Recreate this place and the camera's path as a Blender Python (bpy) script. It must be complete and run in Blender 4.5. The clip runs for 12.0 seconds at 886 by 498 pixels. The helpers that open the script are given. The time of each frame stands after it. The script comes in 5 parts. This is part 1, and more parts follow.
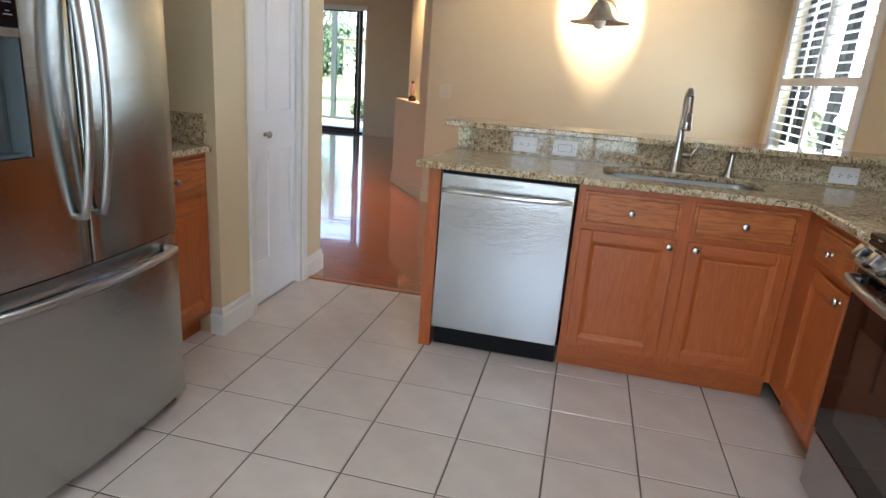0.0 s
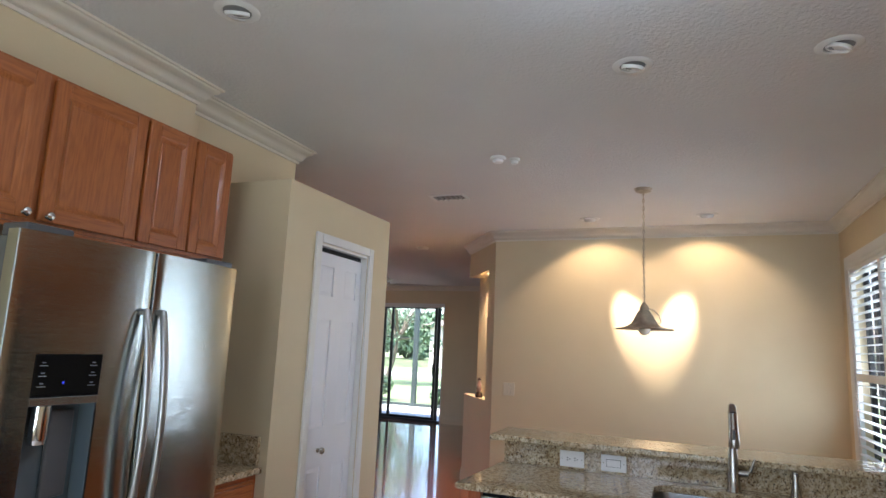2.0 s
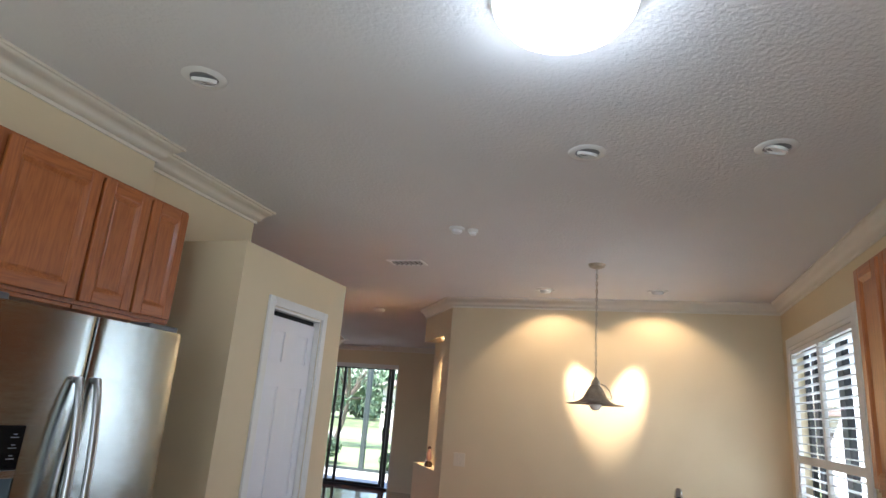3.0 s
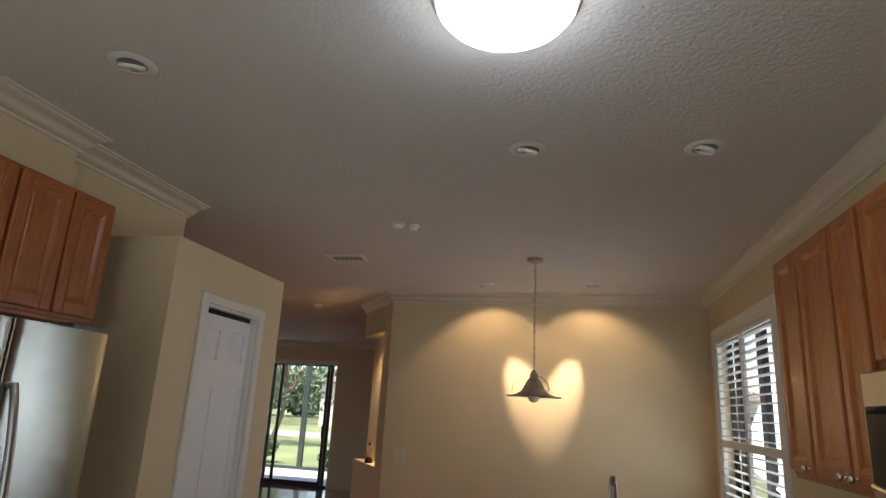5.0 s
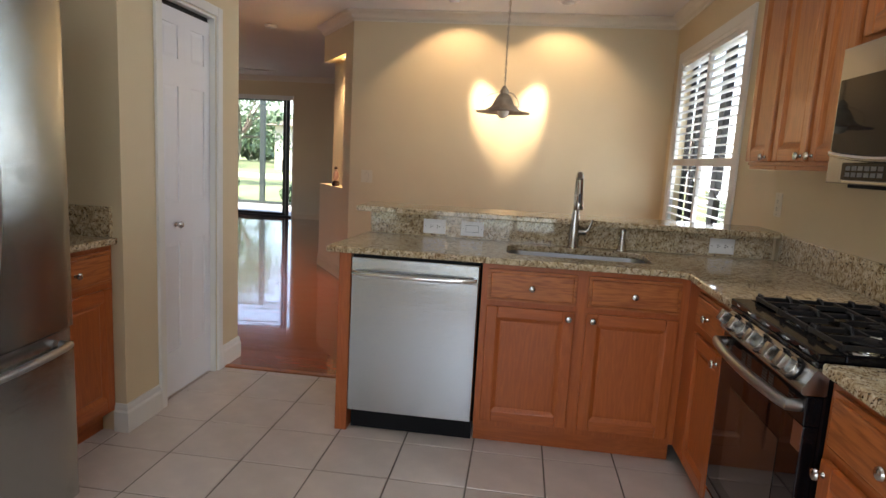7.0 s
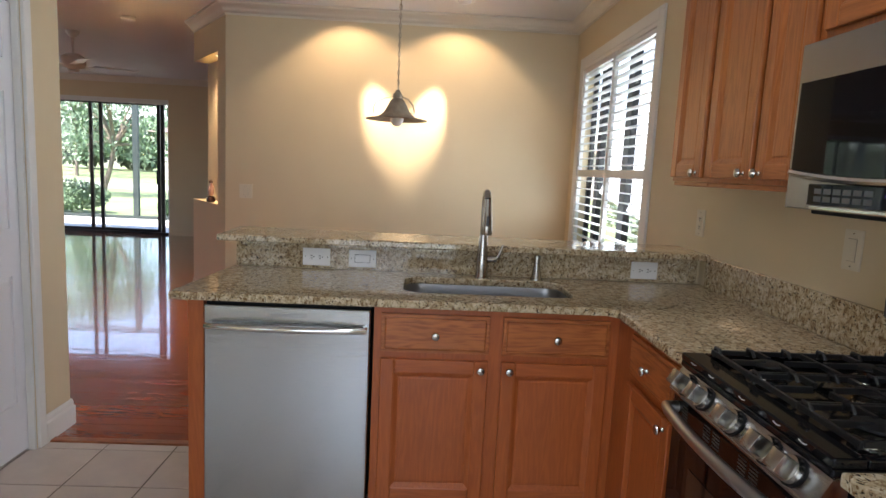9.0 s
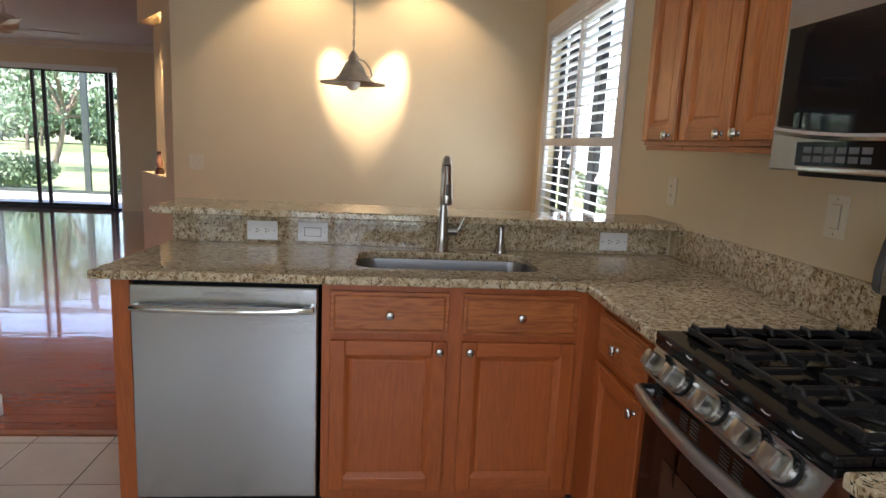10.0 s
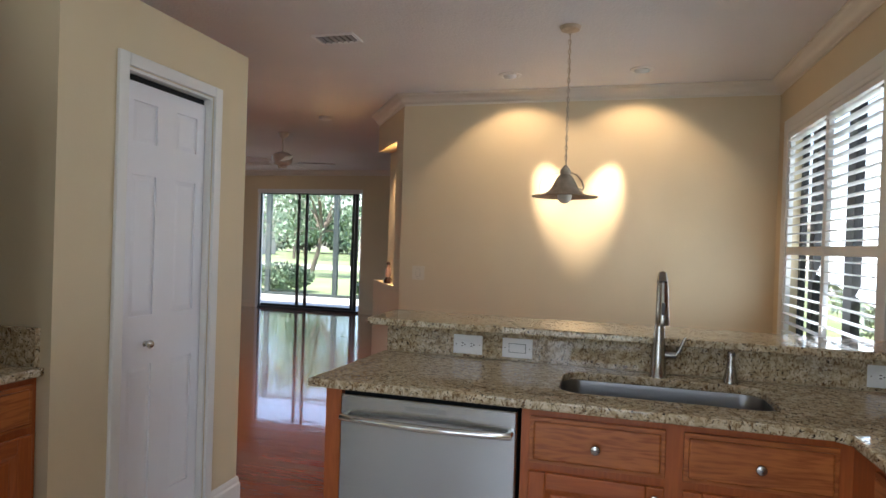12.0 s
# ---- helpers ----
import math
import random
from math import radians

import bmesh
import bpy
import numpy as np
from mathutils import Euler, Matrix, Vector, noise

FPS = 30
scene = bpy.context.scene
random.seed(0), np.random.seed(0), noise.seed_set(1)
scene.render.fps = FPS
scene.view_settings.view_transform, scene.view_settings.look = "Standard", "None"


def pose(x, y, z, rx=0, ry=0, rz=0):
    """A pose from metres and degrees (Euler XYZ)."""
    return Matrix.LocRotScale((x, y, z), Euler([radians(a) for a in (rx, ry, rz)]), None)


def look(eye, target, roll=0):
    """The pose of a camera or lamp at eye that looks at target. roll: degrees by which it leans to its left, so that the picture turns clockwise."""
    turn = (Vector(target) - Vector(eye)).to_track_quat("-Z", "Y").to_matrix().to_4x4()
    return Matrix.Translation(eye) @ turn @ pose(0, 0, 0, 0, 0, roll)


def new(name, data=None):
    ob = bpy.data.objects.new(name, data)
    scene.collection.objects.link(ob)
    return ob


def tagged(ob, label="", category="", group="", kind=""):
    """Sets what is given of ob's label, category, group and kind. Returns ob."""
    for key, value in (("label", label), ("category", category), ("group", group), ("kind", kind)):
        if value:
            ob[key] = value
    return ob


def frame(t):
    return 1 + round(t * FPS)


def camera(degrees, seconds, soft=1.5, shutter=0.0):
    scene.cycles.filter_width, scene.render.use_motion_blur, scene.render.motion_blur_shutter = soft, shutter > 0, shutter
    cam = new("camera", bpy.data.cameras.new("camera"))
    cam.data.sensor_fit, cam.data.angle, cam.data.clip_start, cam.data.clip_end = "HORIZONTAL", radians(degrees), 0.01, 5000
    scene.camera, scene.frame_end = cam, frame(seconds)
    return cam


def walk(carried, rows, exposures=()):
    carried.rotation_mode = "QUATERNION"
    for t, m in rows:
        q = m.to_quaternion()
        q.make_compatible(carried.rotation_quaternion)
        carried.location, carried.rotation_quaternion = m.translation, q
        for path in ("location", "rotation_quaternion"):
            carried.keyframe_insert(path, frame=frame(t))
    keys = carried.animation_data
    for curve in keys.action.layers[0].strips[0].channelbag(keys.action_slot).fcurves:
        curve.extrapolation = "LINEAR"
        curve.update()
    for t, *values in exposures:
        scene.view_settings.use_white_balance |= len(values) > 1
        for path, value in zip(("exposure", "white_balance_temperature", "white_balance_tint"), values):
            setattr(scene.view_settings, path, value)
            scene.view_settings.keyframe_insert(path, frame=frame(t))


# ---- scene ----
cam = camera(72.9, 12.0)
PATH = [
    (0, (0.615, -2.64, 1.305), (0.2, -0.767, 0.738), 4.3),
    (0.5, (0.717, -2.665, 1.363), (0.143, -0.774, 1.055), 2.0),
    (1, (0.83, -2.662, 1.411), (0.258, -0.747, 1.331), 1.9),
    (1.5, (0.83, -2.688, 1.458), (0.068, -0.845, 1.606), 1.8),
    (2, (0.863, -2.699, 1.517), (0.117, -0.871, 1.835), 2.6),
    (2.5, (0.897, -2.718, 1.539), (0.204, -0.895, 1.979), 3.6),
    (3, (0.881, -2.713, 1.579), (0.265, -0.882, 2.094), 4.6),
    (3.2, (0.856, -2.667, 1.634), (0.287, -0.83, 2.183), 4.5),
    (5, (0.872, -2.71, 1.584), (0.449, -0.823, 2.095), 3.1),
    (5.5, (0.839, -2.682, 1.501), (0.442, -0.731, 1.695), 3.1),
    (6, (0.783, -2.648, 1.442), (0.361, -0.695, 1.359), 3.5),
    (6.5, (0.779, -2.697, 1.364), (0.444, -0.743, 1.099), 2.3),
    (6.7, (0.752, -2.716, 1.344), (0.515, -0.754, 1.033), 3.2),
    (8.5, (0.802, -2.326, 1.371), (0.535, -0.35, 1.209), 3.0),
    (9, (0.765, -2.161, 1.387), (0.848, -0.18, 1.127), 2.8),
    (9.5, (0.767, -2.022, 1.354), (1.024, -0.073, 0.986), 3.5),
    (10, (0.825, -1.977, 1.353), (1.012, -0.015, 1.013), 2.7),
    (10.5, (0.868, -1.98, 1.375), (1.039, -0.012, 1.056), 1.7),
    (11, (0.885, -1.971, 1.367), (0.954, 0.015, 1.149), 1.7),
    (11.5, (0.846, -1.986, 1.41), (0.653, 0.005, 1.367), 1.5),
    (12, (0.863, -1.889, 1.388), (0.329, 0.038, 1.37), 1.9),
]
EXPOSURES = [(0, 2.70, 6150, 13), (1.2, 2.42, 6100, 14), (2.5, 2.25, 5900, 15), (3.2, 2.15, 6100, 15), (5, 1.28, 6900, 17), (6.5, 1.95, 6850, 17), (8.5, 2.27, 6350, 16), (9.5, 2.22, 6450, 17), (10.5, 2.3, 6400, 17), (11, 2.35, 6350, 16), (12, 1.97, 6300, 15)]
walk(cam, [(t, look(eye, target, roll)) for t, eye, target, roll in PATH], EXPOSURES)

# ---- world and light ----
world = bpy.data.worlds.new("world")
scene.world = world
world.use_nodes = True
_wn = world.node_tree
_sky = _wn.nodes.new("ShaderNodeTexSky")
_sky.sky_type, _sky.sun_disc = "NISHITA", False
_sky.sun_elevation, _sky.sun_rotation = radians(64), radians(201)
_wn.nodes["Background"].inputs["Strength"].default_value = 0.15
_wn.links.new(_sky.outputs[0], _wn.nodes["Background"].inputs[0])


def lamp(kind, name, at, target, energy, colour, **more):
    data = bpy.data.lights.new(name, kind)
    data.energy, data.color = energy, colour
    for key, value in more.items():
        setattr(data, key, value)
    ob = new(name, data)
    ob.matrix_world = look(at, target)
    return ob


lamp("SUN", "sun", (0, 0, 20), (3.4, 9.0, 0), 5.0, (1.0, 0.95, 0.86), angle=radians(0.6))
LWX, YB_OUT = -7.74, -4.33
# the sky's light through the openings, with an added fill in the living room
lamp("AREA", "shutter_daylight", (2.34, 2.15, 1.5), (0, 2.0, 2.5), 8, (0.80, 0.91, 1.0), shape="RECTANGLE", size=1.5, size_y=1.4)
# Fill that brightens the living room; its west opening is added and unseen.
lamp("AREA", "living_daylight", (LWX + 0.06, 5.6, 1.4), (0, 5.6, 1.2), 4, (0.86, 0.95, 1.0), shape="RECTANGLE", size=2.0, size_y=1.5)
lamp("AREA", "breakfast_daylight", (-1.175, YB_OUT, 1.25), (-1.175, 0, 1.25), 1.3, (0.78, 0.89, 1.0), shape="RECTANGLE", size=0.64, size_y=1.88)
lamp("AREA", "breakfast_daylight", (0.45, YB_OUT, 1.25), (0.45, 0, 1.25), 8.6, (0.78, 0.89, 1.0), shape="RECTANGLE", size=1.68, size_y=1.88)
# dome lamp of the kitchen
lamp("POINT", "dome_lamp", (0.69, -1.25, 2.54), (0.69, -1.25, 0), 1.4, (0.66, 0.84, 1.0), shadow_soft_size=0.09)
# two eyeball spots before the dining wall, and the niche lamp
WARM = (1.0, 0.73, 0.44)
for sx, tx in ((0.07, 0.395), (1.05, 0.785)):
    lamp("SPOT", "eyeball_spot_core", (sx, 2.79, 2.66), (tx, 3.27, 1.80), 68, (1.0, 0.81, 0.58), spot_size=radians(24.5), spot_blend=1.0, shadow_soft_size=0.02)
    lamp("SPOT", "eyeball_spot_flood", (sx, 2.79, 2.66), (sx * 0.85 + tx * 0.15, 3.27, 1.80), 4.6, WARM, spot_size=radians(110), spot_blend=0.4, shadow_soft_size=0.02)
lamp("SPOT", "niche_spot", (-1.17, 3.70, 2.31), (-1.20, 3.75, 0), 30, WARM, spot_size=radians(130), spot_blend=0.8, shadow_soft_size=0.03)


# ---- materials ----
def mat(name, colour, rough=0.5, metal=0.0, bump=0.0, bump_scale=60.0, vary=0.0, vary_scale=3.0, spec=0.5, coat=0.0, stretch=(1, 1, 1)):
    m = bpy.data.materials.new(name)
    m.use_nodes = True
    t = m.node_tree
    n, link = t.nodes, t.links.new
    p = n["Principled BSDF"]
    p.inputs["Base Color"].default_value = (*colour, 1)
    p.inputs["Roughness"].default_value, p.inputs["Metallic"].default_value = rough, metal
    p.inputs["Specular IOR Level"].default_value = spec
    p.inputs["Coat Weight"].default_value = coat
    co = n.new("ShaderNodeTexCoord")
    mp = n.new("ShaderNodeMapping")
    mp.inputs["Scale"].default_value = stretch
    link(co.outputs["Object"], mp.inputs[0])
    if vary:
        a = n.new("ShaderNodeTexNoise")
        a.inputs["Scale"].default_value, a.inputs["Detail"].default_value = vary_scale, 6
        link(mp.outputs[0], a.inputs["Vector"])
        r = n.new("ShaderNodeMapRange")
        r.inputs["From Min"].default_value, r.inputs["From Max"].default_value = 0.3, 0.7
        r.inputs["To Min"].default_value, r.inputs["To Max"].default_value = 1 - vary, 1 + vary
        link(a.outputs["Fac"], r.inputs[0])
        v = n.new("ShaderNodeHueSaturation")
        v.inputs["Color"].default_value = (*colour, 1)
        link(r.outputs[0], v.inputs["Value"])
        link(v.outputs[0], p.inputs["Base Color"])
        q = n.new("ShaderNodeMapRange")
        q.inputs["To Min"].default_value, q.inputs["To Max"].default_value = rough * 0.85, min(1, rough * 1.15)
        link(a.outputs["Fac"], q.inputs[0])
        link(q.outputs[0], p.inputs["Roughness"])
    if bump:
        b = n.new("ShaderNodeTexNoise")
        b.inputs["Scale"].default_value, b.inputs["Detail"].default_value = bump_scale, 3
        link(mp.outputs[0], b.inputs["Vector"])
        k = n.new("ShaderNodeBump")
        k.inputs["Strength"].default_value, k.inputs["Distance"].default_value = bump, 0.004
        link(b.outputs["Fac"], k.inputs["Height"])
        link(k.outputs[0], p.inputs["Normal"])
    return m


def ramp(n, stops):
    r = n.new("ShaderNodeValToRGB")
    e = r.color_ramp.elements
    while len(e) < len(stops):
        e.new(0.5)
    for el, (pos, c) in zip(e, stops):
        el.position, el.color = pos, (*c, 1)
    return r


def wood(name, light, dark, axis, rough=0.38, coat=0.12, scale=1.0):
    """Stained oak with its grain along axis 0, 1 or 2."""
    m = mat(name, light, rough, coat=coat)
    t = m.node_tree
    n, link = t.nodes, t.links.new
    p = n["Principled BSDF"]
    co, mp = n["Texture Coordinate"], n["Mapping"]
    s = [9.0 * scale] * 3
    s[axis] = 0.9 * scale
    mp.inputs["Scale"].default_value = s
    info = n.new("ShaderNodeObjectInfo")
    add = n.new("ShaderNodeVectorMath")
    add.operation = "MULTIPLY_ADD"
    add.inputs[1].default_value = (1, 1, 1)
    mul = n.new("ShaderNodeMath")
    mul.operation = "MULTIPLY"
    mul.inputs[1].default_value = 37.0
    link(info.outputs["Random"], mul.inputs[0])
    link(co.outputs["Object"], add.inputs[0])
    link(mul.outputs[0], add.inputs[2])
    link(add.outputs[0], mp.inputs[0])
    a = n.new("ShaderNodeTexNoise")
    a.inputs["Scale"].default_value, a.inputs["Detail"].default_value, a.inputs["Distortion"].default_value = 1.6, 4, 0.6
    link(mp.outputs[0], a.inputs["Vector"])
    w = n.new("ShaderNodeMath")
    w.operation = "MULTIPLY"
    w.inputs[1].default_value = 9.0
    link(a.outputs["Fac"], w.inputs[0])
    f = n.new("ShaderNodeMath")
    f.operation = "PINGPONG"
    f.inputs[1].default_value = 0.5
    link(w.outputs[0], f.inputs[0])
    fine = n.new("ShaderNodeTexNoise")
    fine.inputs["Scale"].default_value, fine.inputs["Detail"].default_value = 14, 5
    link(mp.outputs[0], fine.inputs["Vector"])
    mix = n.new("ShaderNodeMath")
    mix.operation = "MULTIPLY_ADD"
    mix.inputs[1].default_value = 0.7
    link(f.outputs[0], mix.inputs[0])
    link(fine.outputs["Fac"], mix.inputs[2])
    r = ramp(n, [(0.42, dark), (0.72, light), (0.95, tuple(min(1, c * 1.12) for c in light))])
    link(mix.outputs[0], r.inputs[0])
    link(r.outputs[0], p.inputs["Base Color"])
    k = n.new("ShaderNodeBump")
    k.inputs["Strength"].default_value, k.inputs["Distance"].default_value = 0.06, 0.002
    link(mix.outputs[0], k.inputs["Height"])
    link(k.outputs[0], p.inputs["Normal"])
    return m


def granite(name):
    m = mat(name, (0.5, 0.4, 0.28), 0.05)
    t = m.node_tree
    n, link = t.nodes, t.links.new
    p = n["Principled BSDF"]
    geo = n.new("ShaderNodeNewGeometry")
    pos = geo.outputs["Position"]

    def tex(scale, detail, rough, dist=0.0, stretch=(1, 1, 1)):
        mp = n.new("ShaderNodeMapping")
        mp.inputs["Scale"].default_value = stretch
        mp.inputs["Rotation"].default_value = (0.3, 0.5, 0.6)
        link(pos, mp.inputs[0])
        a = n.new("ShaderNodeTexNoise")
        a.inputs["Scale"].default_value, a.inputs["Detail"].default_value = scale, detail
        a.inputs["Roughness"].default_value, a.inputs["Distortion"].default_value = rough, dist
        link(mp.outputs[0], a.inputs["Vector"])
        return a.outputs["Fac"]

    base = ramp(n, [(0.34, (0.25, 0.165, 0.085)), (0.46, (0.50, 0.385, 0.235)), (0.60, (0.68, 0.58, 0.41))])
    link(tex(44, 6, 0.7, 0.4), base.inputs[0])
    brown = ramp(n, [(0.555, (0, 0, 0)), (0.61, (1, 1, 1))])
    link(tex(100, 4, 0.6, 0.8, (1, 1, 0.6)), brown.inputs[0])
    dark = ramp(n, [(0.600, (0, 0, 0)), (0.63, (1, 1, 1))])
    link(tex(125, 3, 0.6, 0.5, (1, 0.6, 1)), dark.inputs[0])
    last = base.outputs[0]
    for mask, c in ((brown, (0.20, 0.115, 0.05)), (dark, (0.028, 0.020, 0.016))):
        mx = n.new("ShaderNodeMix")
        mx.data_type = "RGBA"
        link(mask.outputs[0], mx.inputs["Factor"])
        link(last, mx.inputs["A"])
        mx.inputs["B"].default_value = (*c, 1)
        last = mx.outputs["Result"]
    link(last, p.inputs["Base Color"])
    return m


def brushed(name, colour, rough, vertical=True):
    m = mat(name, colour, rough, metal=1.0, bump=0.10, bump_scale=4.0, stretch=(140, 140, 2) if vertical else (2, 2, 160))
    m.node_tree.nodes["Principled BSDF"].inputs["Anisotropic"].default_value = 0.0
    return m


def glass(name, tint=(1, 1, 1), rough=0.0):
    m = bpy.data.materials.new(name)
    m.use_nodes = True
    p = m.node_tree.nodes["Principled BSDF"]
    p.inputs["Base Color"].default_value = (*tint, 1)
    p.inputs["Transmission Weight"].default_value, p.inputs["Roughness"].default_value, p.inputs["IOR"].default_value = 1, rough, 1.45
    return m


def glow(name, colour, strength):
    m = bpy.data.materials.new(name)
    m.use_nodes = True
    p = m.node_tree.nodes["Principled BSDF"]
    p.inputs["Base Color"].default_value = (*colour, 1)
    p.inputs["Emission Color"].default_value, p.inputs["Emission Strength"].default_value = (*colour, 1), strength
    return m


OAK_L, OAK_D = (0.42, 0.106, 0.023), (0.37, 0.089, 0.019)
HONEY_L, HONEY_D = (0.40, 0.124, 0.030), (0.32, 0.092, 0.021)
M = dict(
    wall=mat("wall_paint", (0.70, 0.578, 0.385), 0.75, bump=0.10, bump_scale=90, vary=0.02, spec=0.3),
    ceiling=mat("ceiling_paint", (0.72, 0.70, 0.68), 0.85, bump=1.0, bump_scale=62, vary=0.015, spec=0.25),
    white=mat("white_trim_paint", (0.78, 0.77, 0.74), 0.4, vary=0.02),
    door=mat("white_door_paint", (0.80, 0.80, 0.83), 0.38, vary=0.02, bump=0.04, bump_scale=120),
    oak=wood("oak_upright", OAK_L, OAK_D, 2),
    oak_h=wood("oak_level", OAK_L, OAK_D, 0),
    oak_front=wood("oak_front", (0.44, 0.135, 0.034), (0.29, 0.072, 0.015), 0),
    honey=wood("honey_oak_upright", HONEY_L, HONEY_D, 2),
    honey_h=wood("honey_oak_level", HONEY_L, HONEY_D, 0),
    granite=granite("speckled_granite"),
    steel=brushed("brushed_steel", (0.49, 0.51, 0.52), 0.11, False),
    door_steel=brushed("fridge_steel", (0.40, 0.42, 0.41), 0.13, False),
    steel_h=brushed("brushed_steel_level", (0.40, 0.405, 0.41), 0.22, False),
    handle=mat("handle_steel", (0.40, 0.40, 0.395), 0.32, metal=1.0),
    chrome=mat("polished_steel", (0.75, 0.74, 0.72), 0.12, metal=1.0),
    basin=mat("basin_steel", (0.30, 0.30, 0.30), 0.3, metal=1.0),
    knobs=mat("champagne_nickel", (0.40, 0.38, 0.35), 0.26, metal=1.0),
    nickel=mat("satin_nickel", (0.48, 0.46, 0.43), 0.24, metal=1.0),
    black=mat("black_plastic", (0.008, 0.008, 0.009), 0.6, spec=0.2),
    enamel=mat("black_enamel", (0.006, 0.006, 0.007), 0.10, vary=0.1, spec=0.3),
    iron=mat("cast_iron", (0.009, 0.009, 0.010), 0.5, bump=0.3, bump_scale=200),
    blackglass=mat("black_glass", (0.004, 0.004, 0.005), 0.03, spec=0.28),
    grey=mat("dark_grey_plastic", (0.08, 0.08, 0.085), 0.35),
    baffle=mat("pale_baffle", (0.3, 0.29, 0.28), 0.6),
    case=mat("grey_appliance_side", (0.085, 0.095, 0.095), 0.4, bump=0.08, bump_scale=150),
    grout=mat("grey_grout", (0.115, 0.095, 0.080), 0.9, vary=0.15, vary_scale=8, bump=0.4, bump_scale=150),
    white_plastic=mat("white_plastic", (0.90, 0.90, 0.90), 0.3),
    cream_plastic=mat("cream_plastic", (0.72, 0.64, 0.50), 0.35),
    grey_gap=mat("beige_gap", (0.40, 0.34, 0.25), 0.6),
    slot=mat("dark_slots", (0.05, 0.045, 0.04), 0.6),
    bronze=mat("dark_bronze_frame", (0.018, 0.016, 0.015), 0.4, metal=0.3),
    frame_grey=mat("grey_green_frame", (0.035, 0.05, 0.046), 0.5),
    pewter=mat("antique_pewter", (0.44, 0.37, 0.28), 0.45, metal=0.4, vary=0.2, vary_scale=20, bump=0.2, bump_scale=60),
    glass=glass("clear_glass"),
    pane=glass("window_glass"),
    dome=glow("lit_dome", (0.86, 0.95, 1.0), 4.0),
    lit=glow("lit_lamp", (1.0, 0.80, 0.5), 6.0),
    frosted=mat("frosted_glass", (0.85, 0.80, 0.70), 0.3),
    threshold=wood("threshold_wood", (0.34, 0.11, 0.04), (0.2, 0.06, 0.02), 0),
    concrete=mat("pale_concrete", (0.42, 0.42, 0.40), 0.85, vary=0.1, bump=0.3),
    grass=mat("lawn_grass", (0.16, 0.21, 0.09), 0.9, vary=0.25, vary_scale=0.7, bump=0.9, bump_scale=40),
    crown=mat("crown_paint", (0.74, 0.68, 0.57), 0.45, vary=0.02),
    leaf=mat("leaf_green", (0.12, 0.19, 0.11), 0.55, vary=0.3, vary_scale=2),
    bark=mat("grey_bark", (0.16, 0.13, 0.10), 0.9, vary=0.2, bump=0.8, bump_scale=20),
    stucco=mat("pale_stucco", (0.55, 0.50, 0.44), 0.9, vary=0.05, bump=0.3),
    roof=mat("brown_shingle", (0.16, 0.13, 0.11), 0.9, vary=0.2, vary_scale=8, bump=0.5),
    darkwin=mat("dark_window_glass", (0.02, 0.03, 0.04), 0.05),
)


def island(m, amount):
    """Varies a material's brightness from object to object and from piece to piece."""
    t = m.node_tree
    n, link = t.nodes, t.links.new
    p = n["Principled BSDF"]
    src = p.inputs["Base Color"].links[0].from_socket
    info, geo = n.new("ShaderNodeObjectInfo"), n.new("ShaderNodeNewGeometry")
    s = n.new("ShaderNodeMath")
    s.operation = "ADD"
    link(info.outputs["Random"], s.inputs[0])
    link(geo.outputs["Random Per Island"], s.inputs[1])
    w = n.new("ShaderNodeMath")
    w.operation = "FRACT"
    link(s.outputs[0], w.inputs[0])
    r = n.new("ShaderNodeMapRange")
    r.inputs["To Min"].default_value, r.inputs["To Max"].default_value = 1 - amount, 1 + amount
    link(w.outputs[0], r.inputs[0])
    h = n.new("ShaderNodeHueSaturation")
    link(src, h.inputs["Color"])
    link(r.outputs[0], h.inputs["Value"])
    link(h.outputs[0], p.inputs["Base Color"])
    return m


M["tile"] = island(mat("beige_ceramic_tile", (0.60, 0.51, 0.45), 0.24, vary=0.07, vary_scale=7, bump=0.05, bump_scale=25), 0.035)
M["cherry"] = island(wood("cherry_plank", (0.36, 0.080, 0.024), (0.31, 0.066, 0.019), 0, rough=0.16, coat=1.0), 0.09)


t = M["cherry"].node_tree
t.nodes["Principled BSDF"].inputs["Coat IOR"].default_value = 1.65
_low, _bmp = t.nodes.new("ShaderNodeTexNoise"), t.nodes.new("ShaderNodeBump")
_geo, _map = t.nodes.new("ShaderNodeNewGeometry"), t.nodes.new("ShaderNodeMapping")
_map.inputs["Scale"].default_value = (2.2, 9.0, 1.0)
_low.inputs["Scale"].default_value, _low.inputs["Detail"].default_value = 1.0, 2
_bmp.inputs["Strength"].default_value, _bmp.inputs["Distance"].default_value = 0.30, 0.003
t.links.new(_geo.outputs["Position"], _map.inputs[0])
t.links.new(_map.outputs[0], _low.inputs["Vector"])
t.links.new(_low.outputs["Fac"], _bmp.inputs["Height"])
t.links.new(_bmp.outputs[0], t.nodes["Principled BSDF"].inputs["Coat Normal"])


